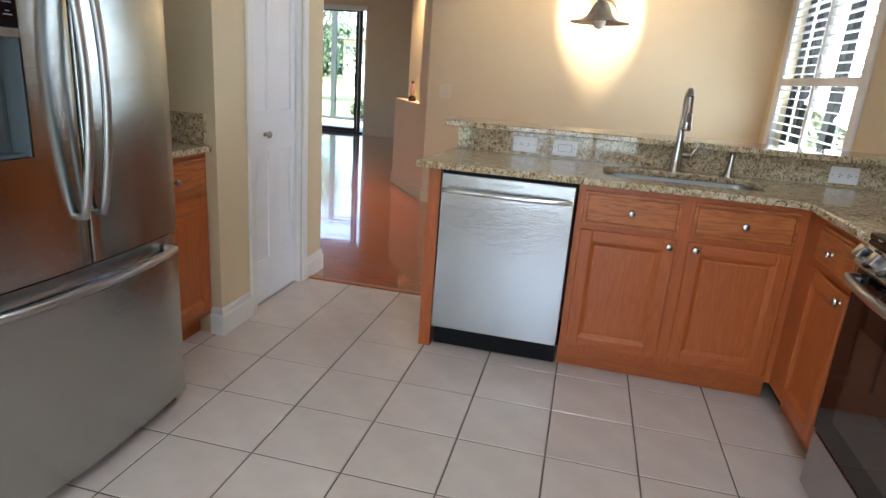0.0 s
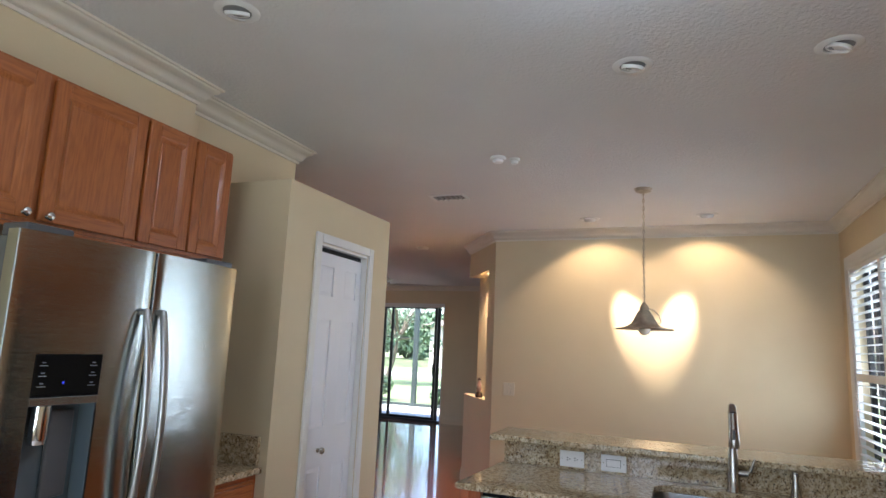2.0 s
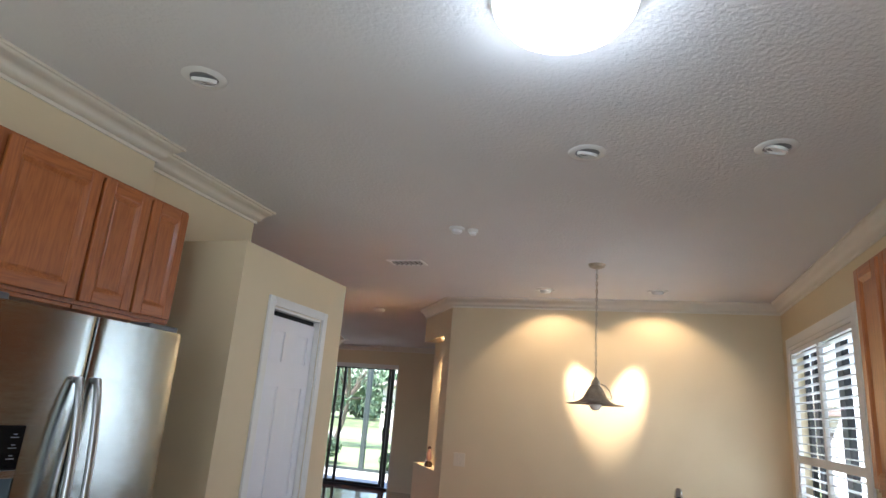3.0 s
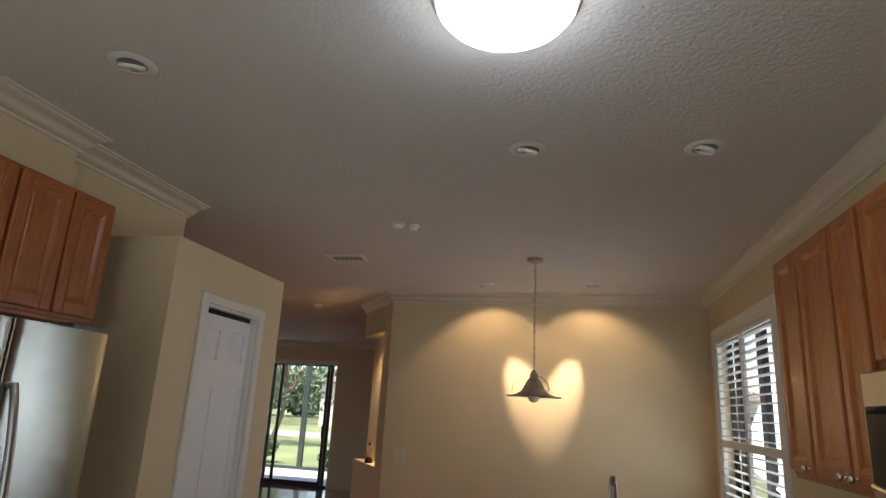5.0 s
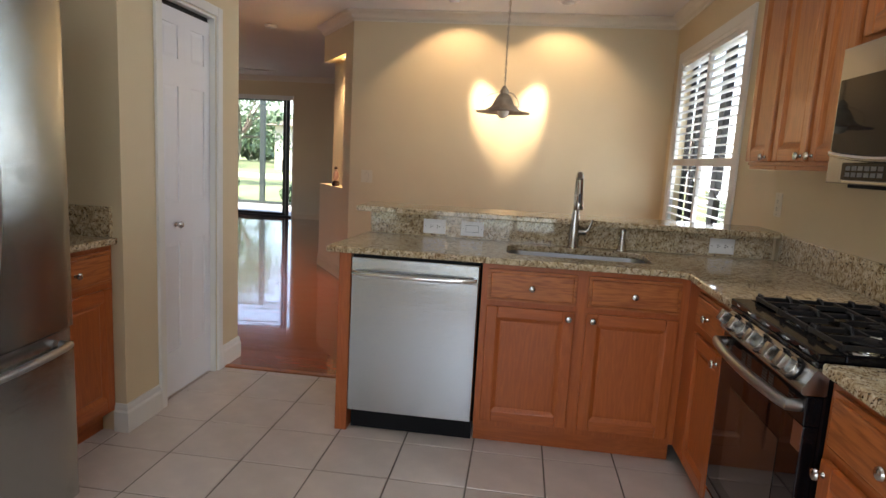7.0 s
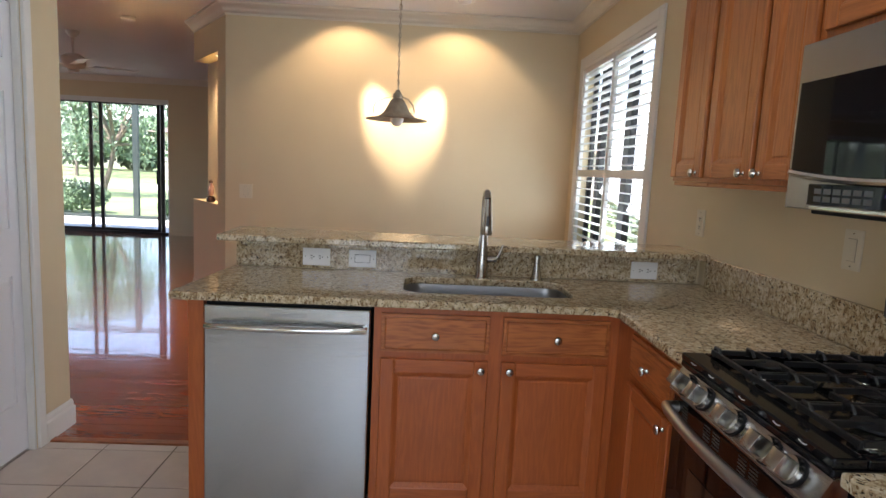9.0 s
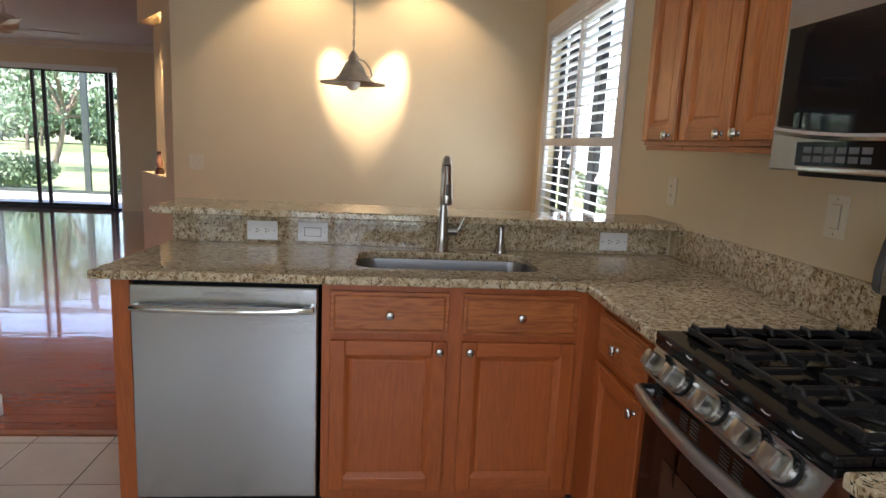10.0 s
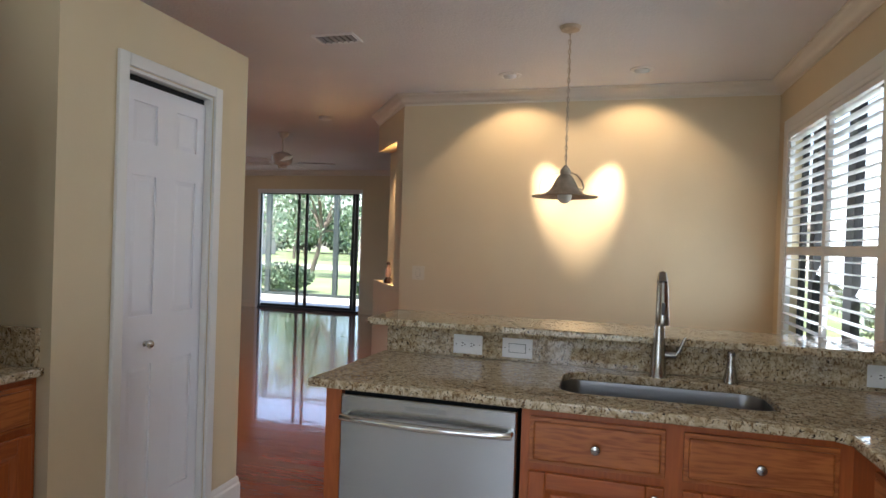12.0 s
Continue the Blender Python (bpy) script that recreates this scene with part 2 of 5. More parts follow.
# ---- mesh helpers ----
def box(bm, x0, x1, y0, y1, z0, z1, bevel=0.0, slot=0):
    v = [bm.verts.new(c) for c in ((x0, y0, z0), (x1, y0, z0), (x1, y1, z0), (x0, y1, z0), (x0, y0, z1), (x1, y0, z1), (x1, y1, z1), (x0, y1, z1))]
    f = [bm.faces.new([v[i] for i in q]) for q in ((0, 3, 2, 1), (4, 5, 6, 7), (0, 1, 5, 4), (1, 2, 6, 5), (2, 3, 7, 6), (3, 0, 4, 7))]
    if bevel:
        out = bmesh.ops.bevel(bm, geom=list({e for q in f for e in q.edges}), offset=bevel, segments=2, affect="EDGES", profile=0.5)
        f = [q for q in f if q.is_valid] + out["faces"]
    for q in f:
        q.material_index = slot
    return f


def boxes(*rows, bevel=0.0):
    bm = bmesh.new()
    for r in rows:
        box(bm, *r[:6], bevel=bevel, slot=r[6] if len(r) > 6 else 0)
    return bm


def lathe(profile, seg=24, axis="z", at=(0, 0, 0), cap=True, bm=None):
    """A turned body: rows of radius, height along axis."""
    bm = bm or bmesh.new()
    rings = []
    for r, h in profile:
        ring = []
        for i in range(seg):
            a = 2 * math.pi * i / seg
            u, v = r * math.cos(a), r * math.sin(a)
            c = {"z": (u, v, h), "y": (u, h, -v), "x": (h, u, v)}[axis]
            ring.append(bm.verts.new((c[0] + at[0], c[1] + at[1], c[2] + at[2])))
        rings.append(ring)
    for a, b in zip(rings, rings[1:]):
        for i in range(seg):
            bm.faces.new((a[i], a[(i + 1) % seg], b[(i + 1) % seg], b[i]))
    if cap:
        bm.faces.new(rings[0][::-1])
        bm.faces.new(rings[-1])
    bmesh.ops.recalc_face_normals(bm, faces=bm.faces)
    return bm


def tube(points, radius, seg=12, bm=None, radii=None):
    """A round bar along points."""
    bm = bm or bmesh.new()
    pts = [Vector(p) for p in points]
    rings, side = [], None
    for i, p in enumerate(pts):
        d = (pts[min(i + 1, len(pts) - 1)] - pts[max(i - 1, 0)]).normalized()
        if side is None:
            side = d.orthogonal().normalized()
        side = (side - side.dot(d) * d).normalized()
        up = d.cross(side)
        r = radii[i] if radii else radius
        rings.append([bm.verts.new(p + r * (math.cos(2 * math.pi * k / seg) * side + math.sin(2 * math.pi * k / seg) * up)) for k in range(seg)])
    for a, b in zip(rings, rings[1:]):
        for i in range(seg):
            bm.faces.new((a[i], a[(i + 1) % seg], b[(i + 1) % seg], b[i]))
    bm.faces.new(rings[0][::-1])
    bm.faces.new(rings[-1])
    return bm


def sweep(profile, path, bm=None):
    """A moulding: a closed profile of (out, up) along level path points; out is to the right of the way."""
    bm = bm or bmesh.new()
    pts = [Vector(p) for p in path]
    rings = []
    for i, p in enumerate(pts):
        a = (pts[i] - pts[i - 1]).normalized() if i else (pts[1] - pts[0]).normalized()
        b = (pts[i + 1] - pts[i]).normalized() if i + 1 < len(pts) else a
        ra, rb = Vector((a.y, -a.x, 0)), Vector((b.y, -b.x, 0))
        out = (ra + rb) / (1 + ra.dot(rb))
        rings.append([bm.verts.new(p + o * out + Vector((0, 0, u))) for o, u in profile])
    k = len(profile)
    for a, b in zip(rings, rings[1:]):
        for i in range(k):
            bm.faces.new((a[i], a[(i + 1) % k], b[(i + 1) % k], b[i]))
    bm.faces.new(rings[0][::-1])
    bm.faces.new(rings[-1])
    bmesh.ops.recalc_face_normals(bm, faces=bm.faces)
    return bm


def prism(points, z0, z1, bm=None, slot=0):
    bm = bm or bmesh.new()
    lo = [bm.verts.new((x, y, z0)) for x, y in points]
    hi = [bm.verts.new((x, y, z1)) for x, y in points]
    n = len(points)
    f = [bm.faces.new(lo[::-1]), bm.faces.new(hi)] + [bm.faces.new((lo[i], lo[(i + 1) % n], hi[(i + 1) % n], hi[i])) for i in range(n)]
    bmesh.ops.recalc_face_normals(bm, faces=f)
    for q in f:
        q.material_index = slot
    return bm


def part(name, bm, material, parent=None, label="", smooth=False, kind="", category=""):
    me = bpy.data.meshes.new(name)
    bm.to_mesh(me)
    bm.free()
    for m in material if isinstance(material, (list, tuple)) else [material]:
        me.materials.append(m)
    if smooth:
        me.polygons.foreach_set("use_smooth", [True] * len(me.polygons))
        me.set_sharp_from_angle(angle=radians(40))
    ob = new(name, me)
    ob.parent = parent
    return tagged(ob, label, category, "", kind)


def thing(name, label, category, m=None, group=""):
    ob = new(name)
    ob.empty_display_size = 0.1
    if m:
        ob.matrix_world = m
    return tagged(ob, label, category, group)


def structure(name, bm, material, label="", smooth=False):
    return part(name, bm, material, None, label, smooth, "structure")

# ---- plan ----
CEIL, XR, XL, YB = 2.72, 2.10, -1.62, -4.2          # kitchen: ceiling, right wall, left wall, wall behind
YD, XD = 3.27, -0.97                                 # dining wall and its left end
PX, PY0, PY1, PZ = -0.98, -0.257, 0.85, 2.32          # pantry
YF, LX = 8.67, -7.6                                  # far wall of the living room, its left side
WY0, WY1, WZ0, WZ1 = 1.365, 3.00, 0.62, 2.30          # shuttered window
SX0, SX1, SZ = -5.93, -3.675, 2.33                    # sliding door
TY = 0.67                                            # tile meets planks

# ---- shell ----
T = 0.14
structure("ground", boxes((-60, 60, YF + 0.15, 90, -0.14, -0.04)), M["grass"], "green lawn outside")
structure("ground", boxes((XR + T, 60, -20, YF + 0.15, -0.14, -0.04)), M["grass"], "green lawn outside")
structure("ground", boxes((-60, XR + T, -60, YB - T, -0.14, -0.04)), M["grass"], "green lawn outside")
structure("floor", boxes((XL - T, XR + T, YB - T, TY, -0.12, -0.0035), (LX - T, XR + T, TY + 0.001, YF + T, -0.12, -0.012), (LX - T, XL - T - 0.001, YB - T, TY, -0.12, -0.012)), M["grout"], "grout bed under the floors")
structure("ceiling", boxes((LX - T, XR + T, YB - T, YF + T, CEIL, CEIL + 0.1)), M["ceiling"], "textured white ceiling")
structure("wall_east", boxes((XR, XR + T, YB, WY0, 0, CEIL), (XR, XR + T, WY1, YF, 0, CEIL), (XR, XR + T, WY0, WY1, 0, WZ0), (XR, XR + T, WY0, WY1, WZ1, CEIL)), M["wall"], "cream painted wall")
structure("wall_south", boxes((LX - T, -1.5, YB - T, YB, 0, CEIL), (1.3, XR + T, YB - T, YB, 0, CEIL), (-0.85, -0.4, YB - T, YB, 0, CEIL), (-1.5, -0.85, YB - T, YB, 2.2, CEIL), (-1.5, -0.85, YB - T, YB, 0, 0.3), (-0.4, 1.3, YB - T, YB, 0, 0.3), (-0.4, 1.3, YB - T, YB, 2.2, CEIL)), M["wall"], "cream painted wall")
# Added overhang, out of view, that keeps the sun off the south windows.
structure("eave", boxes((LX - T, XR + T + 0.4, YB - T - 1.05, YB - T - 0.001, 2.42, 2.56)), M["white"], "unseen white overhang added to block the sun")
structure("wall_north", boxes((LX - T, SX0, YF, YF + T, 0, CEIL), (SX1, XR + T, YF, YF + T, 0, CEIL), (SX0, SX1, YF, YF + T, SZ, CEIL)), M["wall"], "cream painted wall")
# The opening from 4.6 to 6.6 is added, unseen, for the living room fill.
structure("wall_west", boxes((LX - T, LX, YB, 4.6, 0, CEIL), (LX - T, LX, 6.6, YF, 0, CEIL), (LX - T, LX, 4.6, 6.6, 0, 0.6), (LX - T, LX, 4.6, 6.6, 2.1, CEIL)), M["wall"], "cream painted wall")
structure("wall_kitchen_west", boxes((XL - T, XL, YB, PY0, 0, CEIL)), M["wall"], "cream painted wall")
structure("wall_soffit", boxes((XL, -1.33, YB, -0.59, 2.402, CEIL), (XL - T, -1.43, -0.59, -0.461, 2.40, CEIL), (XL - T, -1.4301, -0.4605, 0.37, PZ + 0.001, CEIL)), M["wall"], "cream painted wall above the cabinets")
DX0, DX1, DZ = 0.045, 0.575, 2.045                      # pantry door, along y
structure("wall_pantry", boxes((PX - 0.11, PX, PY0, DX0, 0, PZ), (PX - 0.11, PX, DX1, PY1, 0, PZ), (PX - 0.11, PX, DX0, DX1, DZ, PZ), (XL - T, PX - 0.11, PY0, PY0 + 0.11, 0, PZ), (XL - T, PX - 0.11, PY1 - 0.11, PY1, 0, PZ), (XL - T, PX - 0.11, PY0 + 0.11, PY1 - 0.11, PZ - 0.1, PZ), (XL - T, XL, PY0 + 0.11, PY1 - 0.11, 0, PZ - 0.1)), M["wall"], "cream painted pantry wall ending below the ceiling")
structure("wall_dining", boxes((XD + 0.002, XR, YD, YD + 0.14, 0, CEIL)), M["wall"], "cream painted dining wall")
N0, NA, NE = (XD, YD), (-1.59, 4.18), (-1.47, 4.27)
back = lambda p, d: (p[0] + 0.826 * d, p[1] + 0.563 * d)
P1 = (-1.105, 3.468)
structure("wall_niche_base", prism([N0, NA, back(NA, 0.27), back(N0, 0.27)], 0, 0.97), M["wall"], "cream diagonal half wall")
bm = prism([N0, P1, back(P1, 0.15), back(N0, 0.15)], 0.9705, 2.345)
prism([back(N0, 0.151), NE, back(NE, 0.12), back(N0, 0.27)], 0.9706, 2.3449, bm)
structure("wall_niche_back", bm, M["wall"], "cream lit niche wall")
structure("wall_niche_header", prism([N0, (-1.555, 4.129), back((-1.555, 4.129), 0.27), back(N0, 0.27)], 2.346, CEIL), M["wall"], "cream header above the niche")
# planter wall under the raised bar
structure("wall_bar", boxes((-0.06, XR, 0.60, 0.72, 0, 1.03)), M["wall"], "cream half wall under the raised bar")

CROWN = [(0, 0), (0, -0.115), (0.012, -0.115), (0.014, -0.098), (0.030, -0.090), (0.040, -0.068), (0.062, -0.040), (0.082, -0.030), (0.090, -0.014), (0.104, -0.012), (0.104, 0)]
CROWN = [(a * 0.85, b * 0.85) for a, b in CROWN]
z = CEIL - 0.001
structure("trim", sweep(CROWN, [(-1.555, 4.129, z), (XD, YD, z), (XR, YD, z), (XR, YB, z)][::1]), M["crown"], "white crown moulding", True)
structure("trim", sweep(CROWN, [(-1.33, YB, z), (-1.33, -0.59, z), (-1.43, -0.59, z), (-1.43, 0.37, z), (XL - T, 0.37, z)]), M["crown"], "white crown moulding", True)
structure("trim", sweep(CROWN, [(LX, YF, z), (XR, YF, z)]), M["crown"], "white crown moulding", True)
BASE = [(0, 0), (0, 0.135), (0.006, 0.135), (0.010, 0.120), (0.010, 0.105), (0.016, 0.095), (0.016, 0)]
structure("baseboard", sweep(BASE, [(-1.035, PY0, 0), (PX, PY0, 0), (PX, DX0 - 0.054, 0)]), M["white"], "white moulded baseboard")
structure("baseboard", sweep(BASE, [(PX, DX1 + 0.054, 0), (PX, PY1, 0), (XL, PY1, 0)]), M["white"], "white moulded baseboard")
structure("baseboard", sweep(BASE, [(NA[0], NA[1], 0), (XD, YD, 0), (XR, YD, 0), (XR, 0.72, 0)]), M["wall"], "baseboard painted in the wall colour")
structure("baseboard", sweep(BASE, [(LX, YF, 0), (SX0 - 0.05, YF, 0)]), M["wall"], "baseboard painted in the wall colour")
structure("baseboard", sweep(BASE, [(SX1 + 0.05, YF, 0), (XR, YF, 0)]), M["wall"], "baseboard painted in the wall colour")
structure("threshold", boxes((PX, -0.06, TY - 0.022, TY + 0.022, -0.008, 0.007), bevel=0.003), M["threshold"], "cherry wood threshold strip")


# ---- pantry door ----
def casing(w, h, width=0.052, t=0.017):
    """Door trim in the plane y = 0, its face towards -y."""
    bm = bmesh.new()
    box(bm, -width, -0.002, -t, 0, 0, h + width, 0.004)
    box(bm, w + 0.002, w + width, -t, 0, 0, h + width, 0.004)
    box(bm, 0, w, -t, 0, h + 0.002, h + width, 0.004)
    return bm


def knob(parent, at, label="satin nickel knob", size=0.0155):
    prof = [(0.006, 0.0), (0.008, -0.003), (0.005, -0.008), (0.005, -0.012), (size * 0.8, -0.016), (size, -0.022), (size * 0.85, -0.027), (size * 0.4, -0.0295)]
    return part("knob", lathe(prof, 20, "y", at), M["nickel"], parent, label, True)


TO_WEST = lambda x, y, z=0: pose(x, y, z, 0, 0, -90)   # front faces -x
TO_EAST = lambda x, y, z=0: pose(x, y, z, 0, 0, 90)    # front faces +x
w, h = DX1 - DX0, DZ
d = thing("pantry_door", "closed white six-panel bifold pantry door", "door", TO_EAST(PX, DX0, 0.0))
part("casing", casing(w, h), M["white"], d)
part("jamb", boxes((0, 0.012, 0.001, 0.11, 0, h), (w - 0.012, w, 0.001, 0.11, 0, h), (0.012, w - 0.012, 0.001, 0.11, h - 0.012, h)), M["white"], d)
# Track made black, standing in for the shade in the gap above the leaves.
part("track", boxes((0.012, w - 0.012, 0.042, 0.07, h - 0.04, h - 0.0125)), M["black"], d, "black door track filling the dark gap")
for k in range(2):
    lw = (w - 0.026) / 2
    x0 = 0.013 + k * (lw + 0.0002)
    bm = bmesh.new()
    s, rows = 0.058, [(0.25, 0.835), (1.045, 1.63), (1.765, 1.93)]
    z0, z1 = 0.012, h - 0.0405
    box(bm, x0, x0 + s, 0.0305, 0.064, z0, z1)
    box(bm, x0 + lw - s, x0 + lw, 0.0305, 0.064, z0, z1)
    edges = [z0] + [v for r in rows for v in r] + [z1]
    for a, b in zip(edges[::2], edges[1::2]):
        box(bm, x0 + s, x0 + lw - s, 0.0305, 0.064, a, b)
    for a, b in rows:
        q = [(x0 + s, a, 0.039), (x0 + lw - s, a, 0.039), (x0 + lw - s, b, 0.039), (x0 + s, b, 0.039)]
        m_ = 0.022
        q2 = [(x0 + s + m_, a + m_, 0.034), (x0 + lw - s - m_, a + m_, 0.034), (x0 + lw - s - m_, b - m_, 0.034), (x0 + s + m_, b - m_, 0.034)]
        o, i = [[bm.verts.new((p[0], p[2], p[1])) for p in qq] for qq in (q, q2)]
        for j in range(4):
            bm.faces.new((o[j], o[(j + 1) % 4], i[(j + 1) % 4], i[j]))
        bm.faces.new(i)
    bmesh.ops.recalc_face_normals(bm, faces=bm.faces)
    leaf = part("door_leaf", bm, M["door"], d)
    if k == 0:
        part("knob", lathe([(0.010, 0.03), (0.013, 0.026), (0.007, 0.020), (0.016, 0.008), (0.019, -0.002), (0.013, -0.010), (0.004, -0.012)], 20, "y", (x0 + lw * 0.60, 0, 0.925)), M["nickel"], leaf, "round nickel knob", True)


# ---- cabinets ----
def panel_door(parent, w, h, z0, x0, t=0.02, tone=("oak", "oak_h")):
    """A framed door: a recessed panel with its stiles and rails."""
    s = min(0.052, w * 0.22)
    bm = bmesh.new()
    ring = lambda m, y: [bm.verts.new((x, y, z)) for x, z in ((x0 + s + m, z0 + s + m), (x0 + w - s - m, z0 + s + m), (x0 + w - s - m, z0 + h - s - m), (x0 + s + m, z0 + h - s - m))]
    rs = [ring(-0.001, -t + 0.003), ring(0.002, -t + 0.0035), ring(0.016, -t + 0.0125), ring(0.020, -t + 0.0125), ring(0.024, -t + 0.0105)]
    for a, b in zip(rs, rs[1:]):
        for j in range(4):
            bm.faces.new((a[j], a[(j + 1) % 4], b[(j + 1) % 4], b[j]))
    bm.faces.new(rs[-1])
    back_ = ring(-0.001, -0.001)
    for j in range(4):
        bm.faces.new((back_[j], back_[(j + 1) % 4], rs[0][(j + 1) % 4], rs[0][j]))
    bm.faces.new(back_)
    bmesh.ops.recalc_face_normals(bm, faces=bm.faces)
    door = part("door", bm, M[tone[0]], parent)
    for xa in (x0, x0 + w - s):
        part("stile", boxes((xa, xa + s, -t, -0.001, z0, z0 + h), bevel=0.0045), M[tone[0]], door)
    for za in (z0, z0 + h - s):
        part("rail", boxes((x0 + s, x0 + w - s, -t + 0.0004, -0.001, za, za + s), bevel=0.0045), M[tone[1]], door)
    return door


def slab_front(w, h, z0, x0, t=0.02):
    bm = bmesh.new()
    box(bm, x0, x0 + w, -t + 0.007, -0.001, z0, z0 + h, 0.002, 0)
    box(bm, x0 + 0.013, x0 + w - 0.013, -t, -t + 0.0075, z0 + 0.013, z0 + h - 0.013, 0.006, 0)
    return bm


def base_cabinet(m, width, fronts, label, toe=True, depth=0.58, ends=(0, 0)):
    """fronts: rows of (x, width, side of the knob on the door)."""
    c = thing("base_cabinet", label, "cabinet", m)
    part("face_frame", boxes((0, width, 0, 0.019, 0.105, 0.882)), M["oak"], c)
    part("body", prism([(0, 0.0195), (0.016, 0.0195), (0.016, depth - 0.012), (width - 0.016, depth - 0.012), (width - 0.016, 0.0195), (width, 0.0195), (width, depth), (0, depth)], 0.105, 0.882), M["oak"], c)
    part("bottom", boxes((0.0165, width - 0.0165, 0.0195, depth - 0.0125, 0.105, 0.12)), M["oak_h"], c)
    part("toe_kick", boxes((ends[0], width - ends[1], 0.065, depth, 0.0, 0.104)), M["oak_h"], c, "shadowed oak toe kick")
    for x, w, side in fronts:
        dr = part("drawer_front", slab_front(w, 0.145, 0.715, x), M["oak_front"], c)
        knob(dr, (x + w / 2, -0.02, 0.785))
        do = panel_door(c, w, 0.555, 0.135, x)
        knob(do, (x + 0.028 if side < 0 else x + w - 0.028, -0.02, 0.66))
    return c


base_cabinet(pose(0.615, 0, 0), 0.915, [(0.028, 0.40, 1), (0.478, 0.40, -1)], "orange oak sink base cabinet with two doors and two drawer fronts")
base_cabinet(TO_WEST(1.53, 0, 0), 0.606, [(0.17, 0.36, 1)], "orange oak corner cabinet beside the stove")
base_cabinet(TO_WEST(1.53, -1.226, 0), 0.57, [(0.03, 0.51, -1)], "orange oak base cabinet beyond the stove", depth=0.56)
base_cabinet(TO_EAST(-1.035, -0.785, 0), 0.524, [(0.05, 0.45, -1)], "orange oak base cabinet between fridge and pantry")
part("end_panel", boxes((-0.062, -0.004, 0.001, 0.585, 0.0, 0.883), bevel=0.002), M["oak"], None, "orange oak end panel beside the dishwasher", category="cabinet panel")


def upper_cabinet(m, width, z0, z1, doors, label, depth=0.30):
    """doors: rows of (x, width, side of the knob)."""
    c = thing("wall_cabinet", label, "cabinet", m)
    part("body", boxes((0, width, 0, depth, z0, z1)), M["honey"], c)
    part("light_rail", boxes((0.002, width - 0.002, 0.006, 0.024, z0 - 0.018, z0 - 0.0005), bevel=0.003), M["honey_h"], c)
    for x, w, side in doors:
        do = panel_door(c, w, z1 - z0 - 0.03, z0 + 0.015, x, tone=("honey", "honey_h"))
        if side:
            knob(do, (x + 0.028 if side < 0 else x + w - 0.028, -0.02, z0 + 0.034))
    return c


upper_cabinet(TO_WEST(1.815, 0.327), 0.30, 1.39, 2.33, [(0.014, 0.262, 1)], "tall honey oak wall cabinet with one door")
upper_cabinet(TO_WEST(1.815, 0.026), 0.584, 1.39, 2.33, [(0.012, 0.302, 1), (0.347, 0.215, -1)], "honey oak wall cabinet with two doors")
upper_cabinet(TO_WEST(1.815, -0.56), 0.76, 1.78, 2.33, [(0.012, 0.36, 1), (0.386, 0.36, -1)], "short honey oak cabinet above the microwave")
upper_cabinet(TO_WEST(1.815, -1.345), 0.9, 1.39, 2.33, [(0.012, 0.42, 1), (0.45, 0.42, -1)], "tall honey oak wall cabinet")
upper_cabinet(TO_EAST(-1.19, -1.82), 0.856, 1.86, 2.40, [(0.02, 0.41, 1), (0.455, 0.39, -1)], "honey oak cabinet above the fridge", 0.42)
upper_cabinet(TO_EAST(-1.19, -0.963), 0.503, 1.86, 2.40, [(0.004, 0.25, 0), (0.265, 0.225, 0)], "narrow honey oak wall cabinet with two doors", 0.42)

# ---- worktops ----
def worktop(outline, holes, z0, z1, name, label, r=0.006):
    bm = bmesh.new()
    loops = []
    for pts in [outline] + holes:
        v = [bm.verts.new((x, y, z1)) for x, y in pts]
        e = [bm.edges.new((v[i], v[(i + 1) % len(v)])) for i in range(len(v))]
        loops += e
    bmesh.ops.triangle_fill(bm, edges=loops, use_beauty=True)
    for f in bm.faces:
        if f.normal.z < 0:
            f.normal_flip()
    out = bmesh.ops.extrude_face_region(bm, geom=list(bm.faces))
    bmesh.ops.translate(bm, verts=[v for v in out["geom"] if isinstance(v, bmesh.types.BMVert)], vec=(0, 0, z0 - z1))
    bmesh.ops.recalc_face_normals(bm, faces=bm.faces)
    rim = [e for e in bm.edges if len(e.link_faces) == 2 and abs(e.verts[0].co.z - e.verts[1].co.z) < 1e-6 and e.calc_face_angle(0) > 1]
    bmesh.ops.bevel(bm, geom=rim, offset=r, segments=3, affect="EDGES", profile=0.5)
    return part(name, bm, M["granite"], None, label, category="worktop")


def rounded(x0, x1, y0, y1, r, n=6):
    pts = []
    for cx, cy, a0 in ((x1 - r, y0 + r, -90), (x1 - r, y1 - r, 0), (x0 + r, y1 - r, 90), (x0 + r, y0 + r, 180)):
        for k in range(n + 1):
            a = radians(a0 + 90 * k / n)
            pts.append((cx + r * math.cos(a), cy + r * math.sin(a)))
    return pts


SINK = (0.715, 1.395, 0.125, 0.46)
worktop([(-0.115, -0.033), (1.47, -0.033), (1.50, -0.063), (1.50, -0.606), (XR, -0.606), (XR, 0.578), (-0.07, 0.578)], [rounded(*SINK, 0.07)[::-1]], 0.884, 0.914, "worktop", "polished beige and brown granite worktop with a sink cut-out")
worktop([(1.50, -1.80), (XR, -1.80), (XR, -1.226), (1.50, -1.226)], [], 0.884, 0.914, "worktop", "polished granite worktop beyond the stove")
worktop([(XL, -0.785), (-1.005, -0.785), (-1.005, PY0 - 0.001), (XL, PY0 - 0.001)], [], 0.884, 0.914, "worktop", "polished granite worktop beside the fridge")
